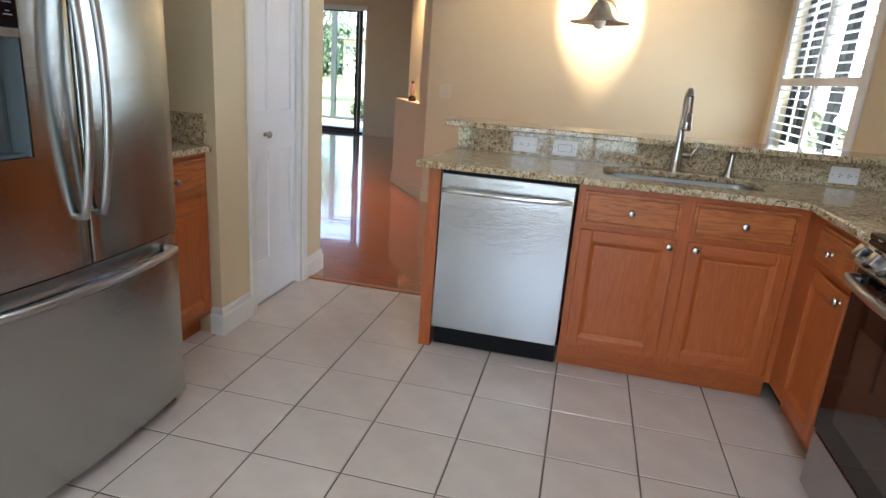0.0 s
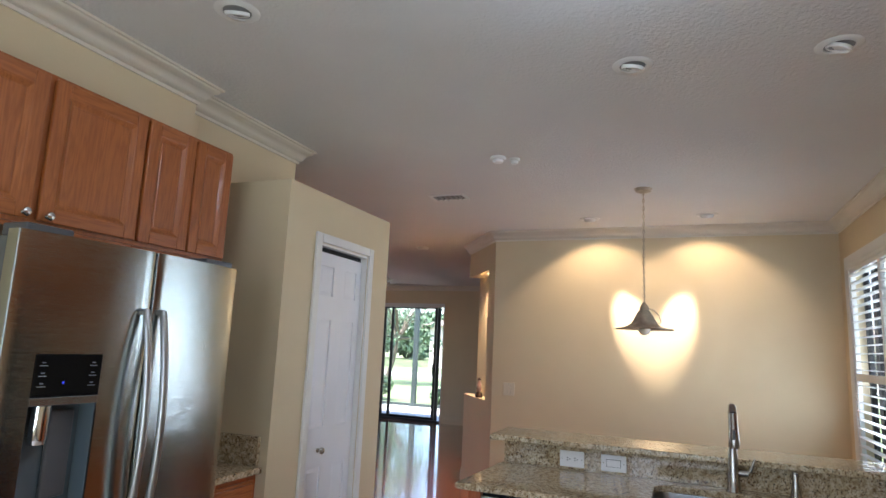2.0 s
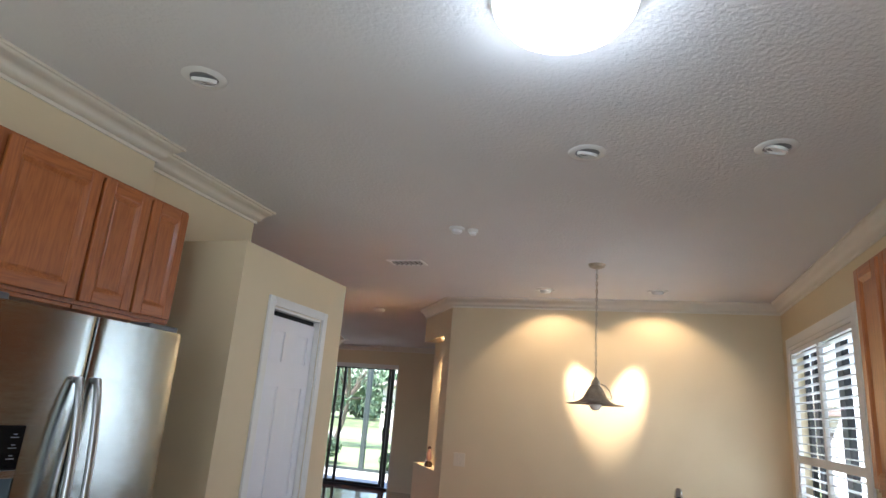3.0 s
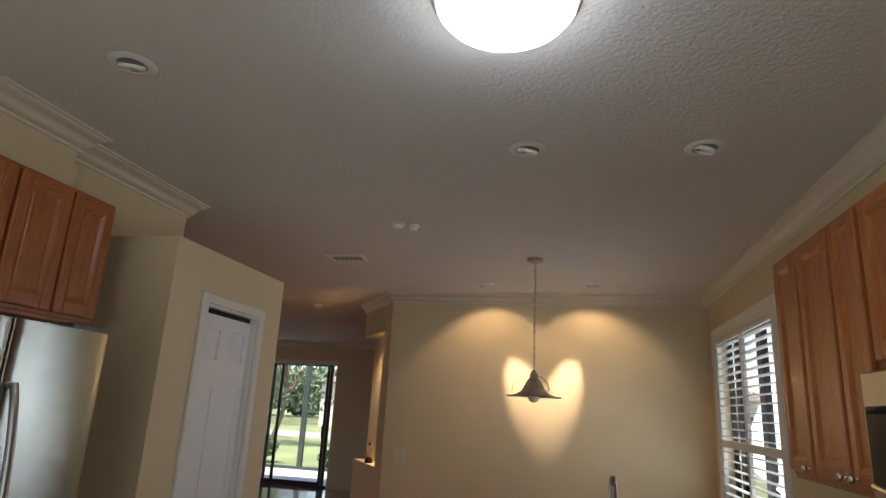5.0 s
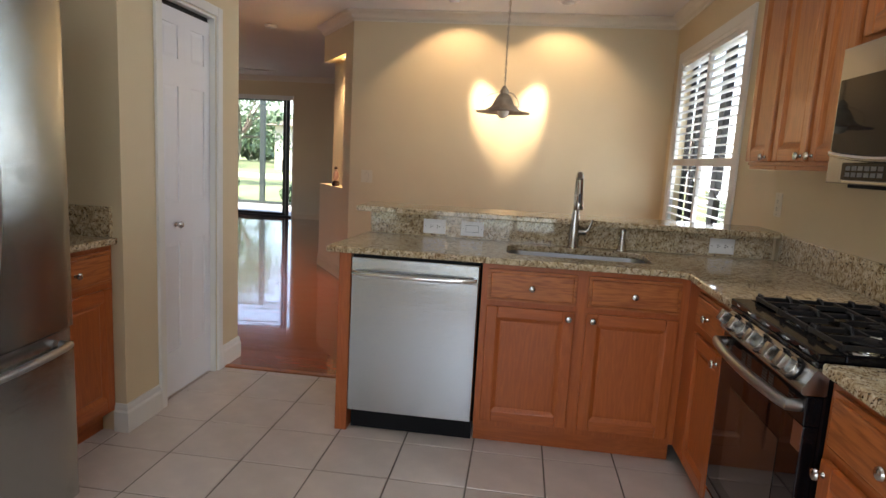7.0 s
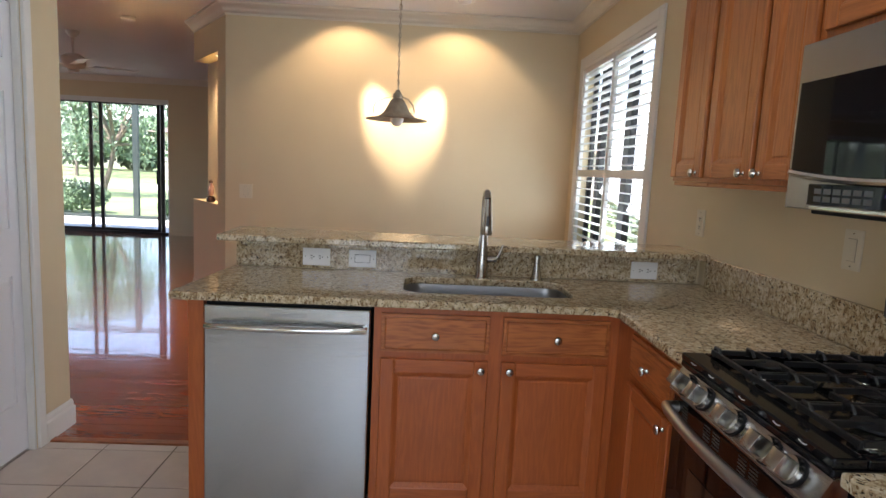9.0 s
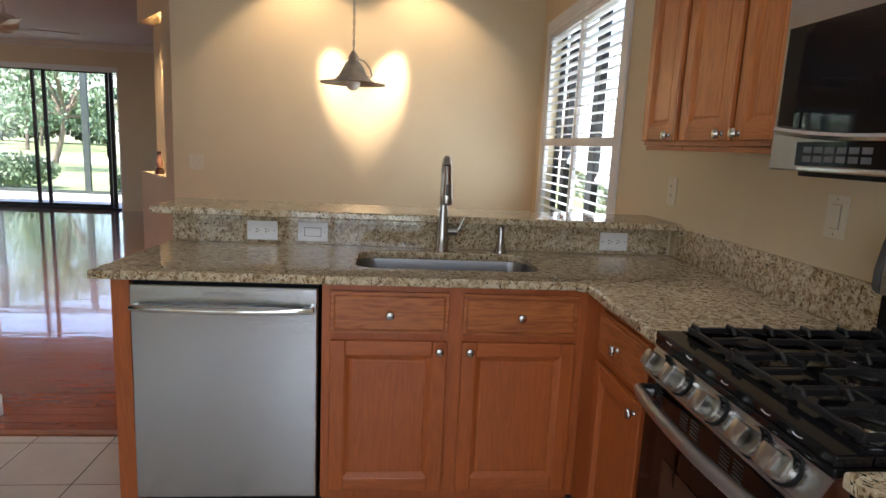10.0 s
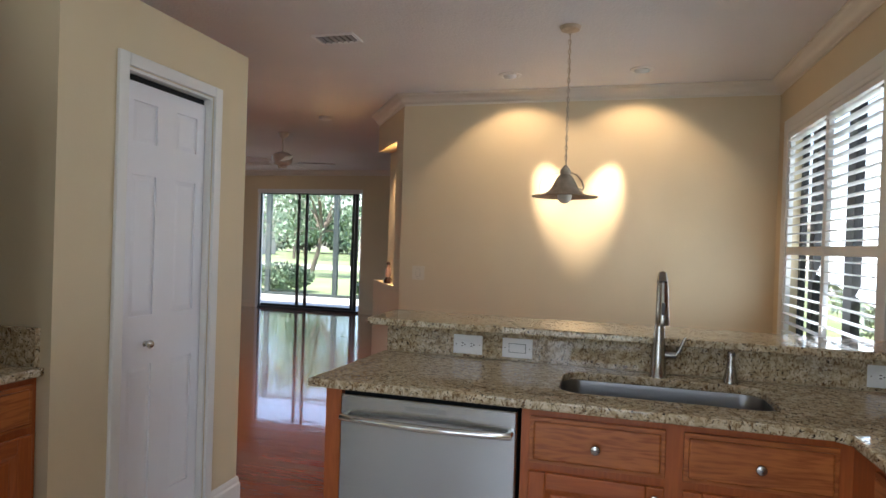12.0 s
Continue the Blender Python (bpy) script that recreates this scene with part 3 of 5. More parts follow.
worktop([(-0.125, 0.505), (XR, 0.505), (XR, 0.86), (-0.125, 0.86)], [], 1.032, 1.062, "bar_top", "polished granite raised bar top")
part("backsplash", boxes((-0.06, XR - 0.021, 0.579, 0.599, 0.915, 1.031)), M["granite"], None, "granite backsplash under the raised bar", category="backsplash")
part("backsplash", boxes((XR - 0.02, XR - 0.001, -0.608, 0.504, 0.915, 1.05), bevel=0.002), M["granite"], None, "granite backsplash along the wall", category="backsplash")
part("backsplash", boxes((-1.60, -1.025, PY0 - 0.021, PY0 - 0.001, 0.915, 1.05), bevel=0.002), M["granite"], None, "granite backsplash beside the pantry", category="backsplash")


# ---- fridge ----
f = thing("fridge", "brushed steel french door fridge with a water dispenser and bottom freezer", "fridge", TO_EAST(-0.75, -1.675, 0))
FW, FH, FS, GAP = 0.84, 1.785, 0.69, 0.425


def bowed(x0, x1, z0, z1, y, sag, thick, r=0.012, n=14, hole=None):
    """A door skin that bows outwards between its edges, with rounded upright edges and perhaps an opening (x, x, z, z)."""
    bm = bmesh.new()
    xs = [x0 + r + (x1 - x0 - 2 * r) * k / n for k in range(n + 1)]
    zs = [z0, z1]
    if hole:
        xs = sorted([x for x in xs if min(abs(x - hole[0]), abs(x - hole[1])) > 0.006] + [hole[0], hole[1]])
        zs = [z0, hole[2], hole[3], z1]
    xs = [x0, x0 + r * 0.3] + xs + [x1 - r * 0.3, x1]
    fy = lambda x: y - sag * (1 - ((x - FW / 2) / (FW / 2)) ** 2) + (r * 0.8 if x in (x0, x1) else r * 0.2 if x in (xs[1], xs[-2]) else 0)
    front = [[bm.verts.new((x, fy(x), z)) for x in xs] for z in zs]
    rear = [[bm.verts.new((x, y + thick, z)) for x in (x0, x1)] for z in (z0, z1)]
    for lv in range(len(zs) - 1):
        for k in range(len(xs) - 1):
            if hole and lv == 1 and hole[0] <= xs[k] < hole[1]:
                continue
            bm.faces.new((front[lv][k], front[lv][k + 1], front[lv + 1][k + 1], front[lv + 1][k]))
    bm.faces.new(front[0] + rear[0][::-1])
    bm.faces.new(front[-1] + rear[1][::-1])
    if not hole:
        bm.faces.new((rear[0][0], rear[0][1], rear[1][1], rear[1][0]))
    bm.faces.new([row[0] for row in front] + [rear[1][0], rear[0][0]])
    bm.faces.new([row[-1] for row in front] + [rear[1][1], rear[0][1]])
    bmesh.ops.recalc_face_normals(bm, faces=bm.faces)
    return bm


part("body", boxes((0.012, FW - 0.012, 0.075, 0.76, 0.03, FH - 0.025), bevel=0.004), M["case"], f, "grey fridge sides")
part("gasket", boxes((0.02, FW - 0.02, 0.058, 0.0745, 0.06, FH - 0.04)), M["slot"], f, "dark door gasket")
part("door_hinge_cover", boxes((0.02, 0.16, 0.02, 0.12, FH - 0.024, FH + 0.012), bevel=0.006), M["grey"], f)
part("door_hinge_cover", boxes((FW - 0.16, FW - 0.02, 0.02, 0.12, FH - 0.024, FH + 0.012), bevel=0.006), M["grey"], f)
for k in range(2):
    part("foot", lathe([(0.03, 0.0), (0.03, 0.03)], 16, "z", (0.08 + k * (FW - 0.16), 0.13, 0)), M["black"], f)
part("base_grille", boxes((0.02, FW - 0.02, 0.045, 0.074, 0.01, 0.058)), M["black"], f)
right = part("door", bowed(GAP + 0.003, FW, FS + 0.006, FH - 0.01, 0.012, 0.03, 0.045), M["door_steel"], f, "brushed steel fridge door", True)
DX, DZ_ = (0.085, 0.275), (1.022, 1.447)
bm = bowed(0, GAP - 0.003, FS + 0.006, FH - 0.01, 0.012, 0.03, 0.045, hole=DX + DZ_)
left = part("door", bm, M["door_steel"], f, "brushed steel fridge door with a dispenser", True)
drawer = part("freezer_drawer", bowed(0, FW, 0.06, FS - 0.052, 0.012, 0.03, 0.045), M["door_steel"], f, "brushed steel freezer drawer front", True)
part("drawer_lip", bowed(0.0, FW, FS - 0.05, FS - 0.004, 0.024, 0.03, 0.03), M["steel_h"], drawer, "recessed steel lip", True)


def bar_handle(pts, r, parent, label):
    return part("handle", tube(pts, r, 12), M["handle"], parent, label, True)


def arc(a, b, out, n=18):
    """Points from a to b, bowed towards -y by out, with short posts at both ends."""
    a, b = Vector(a), Vector(b)
    pts = [a + Vector((0, 0.035, 0))]
    for k in range(n + 1):
        u = k / n
        pts.append(a.lerp(b, u) + Vector((0, -out * math.sin(math.pi * u) ** 0.8 if 0 < u < 1 else 0, 0)))
    return pts + [b + Vector((0, 0.035, 0))]


bar_handle(arc((GAP - 0.033, -0.035, 0.845), (GAP - 0.033, -0.035, 1.58), 0.045), 0.0125, left, "bowed polished steel door handle")
bar_handle(arc((GAP + 0.033, -0.035, 0.845), (GAP + 0.033, -0.035, 1.58), 0.045), 0.0125, right, "bowed polished steel door handle")
bar_handle(arc((0.09, -0.03, 0.647), (FW - 0.075, -0.03, 0.647), 0.04), 0.013, drawer, "bowed polished steel drawer handle")
# dispenser
slope = lambda x: 0.0025 - 0.0816 * (x - 0.085)


def lean(bm):
    """Lets flat pieces follow the bow of the door."""
    for v in bm.verts:
        v.co.y += slope(v.co.x)
    return bm


PL = mat("grey_blue_plastic", (0.10, 0.125, 0.14), 0.22)
part("control_panel", lean(boxes((0.0855, 0.2745, -0.003, 0.010, 1.331, 1.4465), bevel=0.003)), M["blackglass"], left, "black dispenser control panel")
part("divider", lean(boxes((0.0855, 0.2745, -0.002, 0.012, 1.308, 1.3305), bevel=0.002)), M["steel_h"], left, "steel strip under the control panel")
part("dispenser_recess", boxes((0.0855, 0.2745, 0.050, 0.056, 1.0225, 1.3075), (0.0855, 0.089, 0.006, 0.0495, 1.0225, 1.3075), (0.271, 0.2745, -0.010, 0.0495, 1.0225, 1.3075), (0.0895, 0.2705, 0.0, 0.0495, 1.0225, 1.030)), PL, left, "grey blue dispenser recess")
part("paddle", boxes((0.175, 0.25, 0.036, 0.049, 1.05, 1.29), bevel=0.006), M["grey"], left, "dark dispenser paddle")
part("spout", lathe([(0.022, 1.205), (0.026, 1.22), (0.026, 1.307)], 20, "z", (0.135, 0.022, 0)), M["chrome"], left, "polished ice chute", True)
bm = bmesh.new()
for cx in (0.098, 0.238):
    for k in range(3):
        box(bm, cx, cx + 0.022, -0.0042, -0.0031, 1.358 + k * 0.028, 1.3605 + k * 0.028)
        box(bm, cx + 0.006, cx + 0.016, -0.0042, -0.0031, 1.366 + k * 0.028, 1.369 + k * 0.028)
part("control_marks", lean(bm), mat("pale_marks", (0.16, 0.17, 0.18), 0.5), left, "unreadable pale control marks", kind="stuff")
part("indicator", lean(boxes((0.165, 0.170, -0.0042, -0.0031, 1.366, 1.372))), glow("blue_led", (0.05, 0.08, 1.0), 0.08), left, "small lit blue indicator")

# ---- dishwasher ----
d = thing("dishwasher", "brushed steel dishwasher under the granite worktop", "dishwasher", pose(0.0, 0, 0))
part("body", boxes((0.003, 0.604, 0.012, 0.56, 0.11, 0.880)), M["black"], d, "black dishwasher body")
dd = part("door", boxes((0.003, 0.603, -0.022, 0.011, 0.118, 0.868), bevel=0.005), M["steel"], d, "brushed steel dishwasher door")
part("badge", boxes((0.235, 0.372, -0.0235, -0.0215, 0.834, 0.847), bevel=0.0006), M["steel_h"], dd, "plain grey badge bar")
part("handle", tube(arc((0.022, -0.048, 0.798), (0.584, -0.048, 0.798), 0.022), 0.0115, 12), M["chrome"], dd, "slightly bowed steel handle", True)
part("toe_kick", boxes((0.004, 0.603, 0.055, 0.075, 0.0, 0.112)), M["black"], d, "black toe kick")

# ---- gas range ----
RW = 0.605
g = thing("range", "stainless steel and black gas range with five knobs", "stove", TO_WEST(1.493, -0.614, 0))
part("body", boxes((0.004, RW - 0.004, 0.025, 0.55, 0.04, 0.895)), M["enamel"], g, "black enamel range body")
prof = [(0.03, 0.898), (0.003, 0.895), (-0.030, 0.838), (-0.026, 0.826), (0.03, 0.826)]
bm = bmesh.new()
rings = [[bm.verts.new((x, y, z)) for y, z in prof] for x in (0.002, RW - 0.002)]
for j in range(5):
    bm.faces.new((rings[0][j], rings[0][(j + 1) % 5], rings[1][(j + 1) % 5], rings[1][j]))
bm.faces.new(rings[0]), bm.faces.new(rings[1][::-1])
bmesh.ops.recalc_face_normals(bm, faces=bm.faces)
bmesh.ops.bevel(bm, geom=[e for e in bm.edges if abs(e.verts[0].co.x - e.verts[1].co.x) > 0.1], offset=0.003, segments=2, affect="EDGES")
panel = part("control_panel", bm, M["steel_h"], g, "sloping stainless control panel")
for kx in (0.075, 0.170, 0.309, 0.440, 0.522):
    mk = pose(kx, -0.016, 0.866, -30, 0, 0)
    bm = lathe([(0.028, 0.002), (0.027, -0.013), (0.026, -0.015), (0.020, -0.0155)], 32, "y")
    box(bm, -0.018, 0.018, -0.047, -0.0153, -0.019, 0.019, 0.001)
    bm.transform(mk)
    kn = part("knob", bm, M["knobs"], g, "ridged stainless gas knob", True)
    b2 = lathe([(0.031, 0.003), (0.031, -0.0015)], 24, "y")
    b2.transform(mk)
    ticks = bmesh.new()
    for k in range(7):
        b3 = boxes((-0.0012, 0.0012, -0.010, -0.003, 0.0283, 0.0292))
        b3.transform(mk @ pose(0, 0, 0, 0, -75 + 25 * k, 0))
        b3.to_mesh(_tick := bpy.data.meshes.new("tick"))
        b3.free()
        ticks.from_mesh(_tick)
        bpy.data.meshes.remove(_tick)
    part("ticks", ticks, M["slot"], kn, "small dark setting marks", kind="stuff")
    # Glint on the glossy black rail, built as a white arc.
    part("mark", tube([(kx - 0.012 + 0.004 * k, -0.0052, 0.9235 - 0.0025 * math.sin(math.pi * k / 6)) for k in range(7)], 0.0008, 5), M["white_plastic"], g, "thin white arc standing for a glint")
    part("bezel", b2, M["black"], kn, "black knob bezel", True)
# cooktop tray with raised rim
bm = bmesh.new()
box(bm, 0, RW, -0.004, 0.572, 0.896, 0.912, 0.004)
for r in ((0, RW, -0.004, 0.058), (0, RW, 0.548, 0.572), (0, 0.022, 0.0585, 0.5475), (RW - 0.022, RW, 0.0585, 0.5475)):
    box(bm, *r, 0.9125, 0.932, 0.004)
top = part("cooktop", bm, M["enamel"], g, "glossy black enamel cooktop")
for bx, by, br in ((0.120, 0.165, 0.040), (0.120, 0.43, 0.036), (0.3025, 0.30, 0.042), (0.485, 0.165, 0.048), (0.485, 0.43, 0.036)):
    b = part("burner", lathe([(br * 1.08, 0.9125), (br * 1.02, 0.918), (br * 0.78, 0.920), (br * 0.80, 0.924), (br * 0.94, 0.926), (br * 0.97, 0.938)], 36, "z", (bx, by, 0)), M["chrome"], top, "round aluminium burner ring", True)
    part("cap", lathe([(br * 0.70, 0.9385), (br * 0.95, 0.941), (br * 0.93, 0.945), (br * 0.80, 0.947)], 32, "z", (bx, by, 0)), M["iron"], b, "black burner cap", True)
for k in range(3):
    x0, x1 = 0.028 + k * 0.183, 0.028 + (k + 1) * 0.183 - 0.003
    bm = bmesh.new()
    zz, rr = 0.944, 0.0045
    bar = lambda a, b_: tube([a, b_], rr, 6, bm)
    for y in (0.066, 0.535):
        box(bm, x0, x1, y - rr, y + rr, zz - 0.007, zz + 0.006, 0.002)
    for x in (x0 + rr, x1 - rr):
        box(bm, x - rr, x + rr, 0.071, 0.53, zz - 0.007, zz + 0.006, 0.002)
    box(bm, x0 + 0.012, x1 - 0.012, 0.294, 0.306, zz - 0.007, zz + 0.0055, 0.002)
    for y0, y1 in ((0.071, 0.292), (0.308, 0.53)):
        cx, cy = (x0 + x1) / 2, (y0 + y1) / 2
        for s_ in (-1, 1):
            box(bm, min(cx + s_ * 0.025, (x0 if s_ < 0 else x1) - s_ * 0.01), max(cx + s_ * 0.025, (x0 if s_ < 0 else x1) - s_ * 0.01), cy - 0.005, cy + 0.005, zz - 0.006, zz + 0.008, 0.0015)
            a_, b_ = sorted((cy + s_ * 0.025, (y0 if s_ < 0 else y1)))
            box(bm, cx - 0.005, cx + 0.005, a_, b_, zz - 0.006, zz + 0.008, 0.0015)
    for x in (x0 + 0.01, x1 - 0.01):
        for y in (0.068, 0.155, 0.25, 0.345, 0.44, 0.533):
            box(bm, x - 0.005, x + 0.005, y - 0.005, y + 0.005, 0.9325 if y in (0.068, 0.533) else 0.936, zz - 0.006)
            if x < (x0 + x1) / 2:
                tube([(x - 0.004, y, zz - 0.004), (x, y, zz + 0.014), (x + 0.022, y, zz + 0.014), (x + 0.034, y, zz)], 0.0045, 6, bm)
    part("grate", bm, M["iron"], top, "black cast iron grate")
door = part("oven_door", boxes((0.003, RW - 0.003, -0.012, 0.024, 0.255, 0.746), bevel=0.003), M["blackglass"], g, "black glass oven door")
band = part("vent_band", boxes((0.003, RW - 0.003, -0.014, 0.024, 0.7475, 0.822), bevel=0.003), M["enamel"], door, "dark glossy band with vent slots")
bm = bmesh.new()
for gx in (0.06, 0.18, 0.225, 0.34, 0.385, 0.51):
    for k in range(5):
        box(bm, gx, gx + 0.032, -0.0155, -0.0142, 0.772 + k * 0.008, 0.7755 + k * 0.008)
part("vent_slots", bm, M["slot"], door, "dark vent slots", kind="stuff")
part("window", boxes((0.12, RW - 0.12, -0.0135, -0.0122, 0.34, 0.66)), mat("oven_window", (0.03, 0.024, 0.02), 0.04, spec=0.7), door, "smoked oven window")
part("side_trim", boxes((RW - 0.05, RW - 0.003, -0.0142, -0.0122, 0.68, 0.7465)), M["steel_h"], door, "steel corner trim")
part("handle", tube(arc((0.03, -0.045, 0.79), (RW - 0.03, -0.045, 0.79), 0.022), 0.0155, 12), M["handle"], door, "bowed stainless oven handle", True)
part("drawer", boxes((0.003, RW - 0.003, -0.010, 0.024, 0.045, 0.248), bevel=0.004), M["steel_h"], g, "stainless storage drawer front")
prof = [(0.578, 0.915), (0.578, 1.038), (0.552, 1.040), (0.542, 1.055), (0.541, 1.10), (0.550, 1.165), (0.566, 1.203), (0.583, 1.208), (0.5835, 0.915)]
for nm, xa, xb, mt, lb in (("backguard", 0.022, RW - 0.022, M["steel_h"], "curved stainless backguard"), ("end_cap", 0.004, 0.0215, M["grey"], "grey backguard end cap"), ("end_cap", RW - 0.0215, RW - 0.004, M["grey"], "grey backguard end cap")):
    bm = bmesh.new()
    p2 = prof if nm == "backguard" else [(y - (0.004 if y < 0.55 else 0), z + (0.004 if z > 1.1 else 0)) for y, z in prof]
    low = [p for p in p2]
    rings = [[bm.verts.new((x, y, z)) for y, z in low] for x in (xa, xb)]
    n_ = len(low)
    for j in range(n_):
        bm.faces.new((rings[0][j], rings[0][(j + 1) % n_], rings[1][(j + 1) % n_], rings[1][j]))
    bm.faces.new(rings[0]), bm.faces.new(rings[1][::-1])
    bmesh.ops.recalc_face_normals(bm, faces=bm.faces)
    part(nm, bm, mt, g, lb, True)
part("backguard_base", boxes((0.002, RW - 0.002, 0.5725, 0.5775, 0.913, 1.037)), M["enamel"], g, "black backguard base")

# ---- microwave ----
w_ = thing("microwave", "stainless steel over-the-range microwave with a black glass door", "microwave", TO_WEST(1.765, -0.573, 0))
MW, Z0, Z1 = 0.752, 1.333, 1.755
part("body", boxes((0, MW, 0.004, 0.315, Z0 + 0.012, Z1)), M["grey"], w_, "grey microwave casing")
part("underside", boxes((0.04, MW - 0.04, 0.03, 0.30, Z0 - 0.012, Z0 + 0.0115), bevel=0.004), M["black"], w_, "black underside with a vent")
fr = part("front", boxes((0, MW, -0.018, 0.003, Z0, Z1), bevel=0.004), M["steel_h"], w_, "brushed stainless front")
bm = bmesh.new()
n = 20
lo, hi = [], []
for k in range(n + 1):
    u = k / n
    x = 0.022 + u * (MW - 0.08)
    lo.append((x, 1.413 + 0.02 * (2 * u - 1) ** 2)), hi.append((x, 1.655))
A = [[bm.verts.new((x, y, z)) for x, z in row] for row in (lo, hi) for y in (-0.024,)]
B = [[bm.verts.new((x, -0.0185, z)) for x, z in row] for row in (lo, hi)]
for k in range(n):
    bm.faces.new((A[0][k], A[0][k + 1], A[1][k + 1], A[1][k]))
    bm.faces.new((A[0][k], B[0][k], B[0][k + 1], A[0][k + 1]))
    bm.faces.new((A[1][k], A[1][k + 1], B[1][k + 1], B[1][k]))
bm.faces.new((A[0][0], A[1][0], B[1][0], B[0][0])), bm.faces.new((A[0][-1], B[0][-1], B[1][-1], A[1][-1]))
bmesh.ops.recalc_face_normals(bm, faces=bm.faces)
part("door_glass", bm, M["blackglass"], fr, "glossy black door glass")
part("handle_strip", tube([(0.026 + (MW - 0.09) * k / n, -0.026, 1.406 + 0.02 * (2 * k / n - 1) ** 2) for k in range(n + 1)], 0.0095, 8), M["chrome"], fr, "curved polished handle strip", True)
cp = part("control_panel", boxes((0.098, MW - 0.04, -0.0225, -0.0185, 1.346, 1.398), bevel=0.002), M["blackglass"], fr, "black control panel")
bm = bmesh.new()
for k in range(6):
    for j in range(2):
        box(bm, 0.125 + k * 0.034, 0.125 + k * 0.034 + 0.026, -0.0235, -0.0226, 1.355 + j * 0.019, 1.368 + j * 0.019)
for k in range(10):
    for j in range(2):
        box(bm, 0.40 + k * 0.022, 0.40 + k * 0.022 + 0.008, -0.0235, -0.0226, 1.357 + j * 0.019, 1.365 + j * 0.019)
part("buttons", bm, M["grey"], fr, "unreadable grey buttons", kind="stuff")
part("display_light", boxes((0.355, 0.365, -0.0235, -0.0226, 1.374, 1.381)), glow("violet_led", (0.05, 0.02, 0.2), 0.01), fr, "small lit violet display")
part("trim_strip", boxes((0.11, MW - 0.06, -0.024, -0.0182, 1.3345, 1.344), bevel=0.002), M["chrome"], fr, "polished lower trim")

# ---- sink, tap, soap ----
s = thing("sink", "undermount stainless steel sink in the granite worktop", "sink", pose(0, 0, 0))
bm = bmesh.new()
loops = []
for (gx, r, z) in ((0.016, 0.075, 0.8835), (0.006, 0.072, 0.8835), (0.003, 0.070, 0.872), (-0.004, 0.065, 0.70), (-0.030, 0.05, 0.672), (-0.05, 0.04, 0.668)):
    loops.append([bm.verts.new((x, y, z)) for x, y in rounded(SINK[0] - gx, SINK[1] + gx, SINK[2] - gx, SINK[3] + gx, r)])
for a, b in zip(loops, loops[1:]):
    for i in range(len(a)):
        bm.faces.new((a[i], a[(i + 1) % len(a)], b[(i + 1) % len(a)], b[i]))
bm.faces.new(loops[-1])
part("basin", bm, M["basin"], s, "deep rounded steel basin", True)
part("drain", lathe([(0.045, 0.669), (0.045, 0.671), (0.03, 0.672), (0.02, 0.668)], 24, "z", (1.05, 0.33, 0)), M["chrome"], s, "", True)
FX, FY = 1.055, 0.505
t_ = thing("faucet", "tall brushed nickel pull-down kitchen faucet with a side lever", "faucet", pose(FX, FY, 0.914))
part("base", lathe([(0.034, 0.0), (0.034, 0.004), (0.029, 0.010), (0.027, 0.09), (0.022, 0.15), (0.017, 0.20)], 28, "z"), M["nickel"], t_, "tapered nickel column", True)
pts = [(0, 0, 0.195)] + [(0, -0.055 + 0.055 * math.cos(a), 0.31 + 0.075 * math.sin(a)) for a in [math.pi * k / 14 for k in range(12)]]
part("spout", tube(pts, 0.0155, 16), M["nickel"], t_, "gooseneck nickel spout", True)
part("spray_head", tube([pts[-1], (0, -0.112, 0.30), (0, -0.118, 0.26), (0, -0.122, 0.215), (0, -0.122, 0.208)], 0.017, 16, None, [0.0165, 0.0185, 0.021, 0.0245, 0.021]), M["nickel"], t_, "pull-down spray head", True)
part("spray_button", boxes((-0.006, 0.006, -0.1425, -0.134, 0.245, 0.29), bevel=0.003), M["grey"], t_, "dark spray button")
part("valve", tube([(0.018, 0, 0.085), (0.062, 0, 0.085)], 0.017, 16), M["nickel"], t_, "side valve body", True)
part("lever", tube([(0.055, 0, 0.088), (0.072, -0.004, 0.10), (0.080, -0.008, 0.125), (0.092, -0.010, 0.155)], 0.006, 10, None, [0.010, 0.009, 0.006, 0.005]), M["nickel"], t_, "curved nickel lever", True)
so = thing("soap_dispenser", "brushed nickel soap dispenser on the granite worktop", "soap dispenser", pose(1.305, 0.505, 0.914))
part("base", lathe([(0.028, 0.0), (0.028, 0.006), (0.022, 0.02), (0.0125, 0.075), (0.015, 0.10), (0.012, 0.115)], 24, "z"), M["nickel"], so, "", True)
part("nozzle", tube([(0, 0, 0.108), (0, -0.02, 0.118), (0, -0.045, 0.112)], 0.006, 10), M["nickel"], so, "", True)


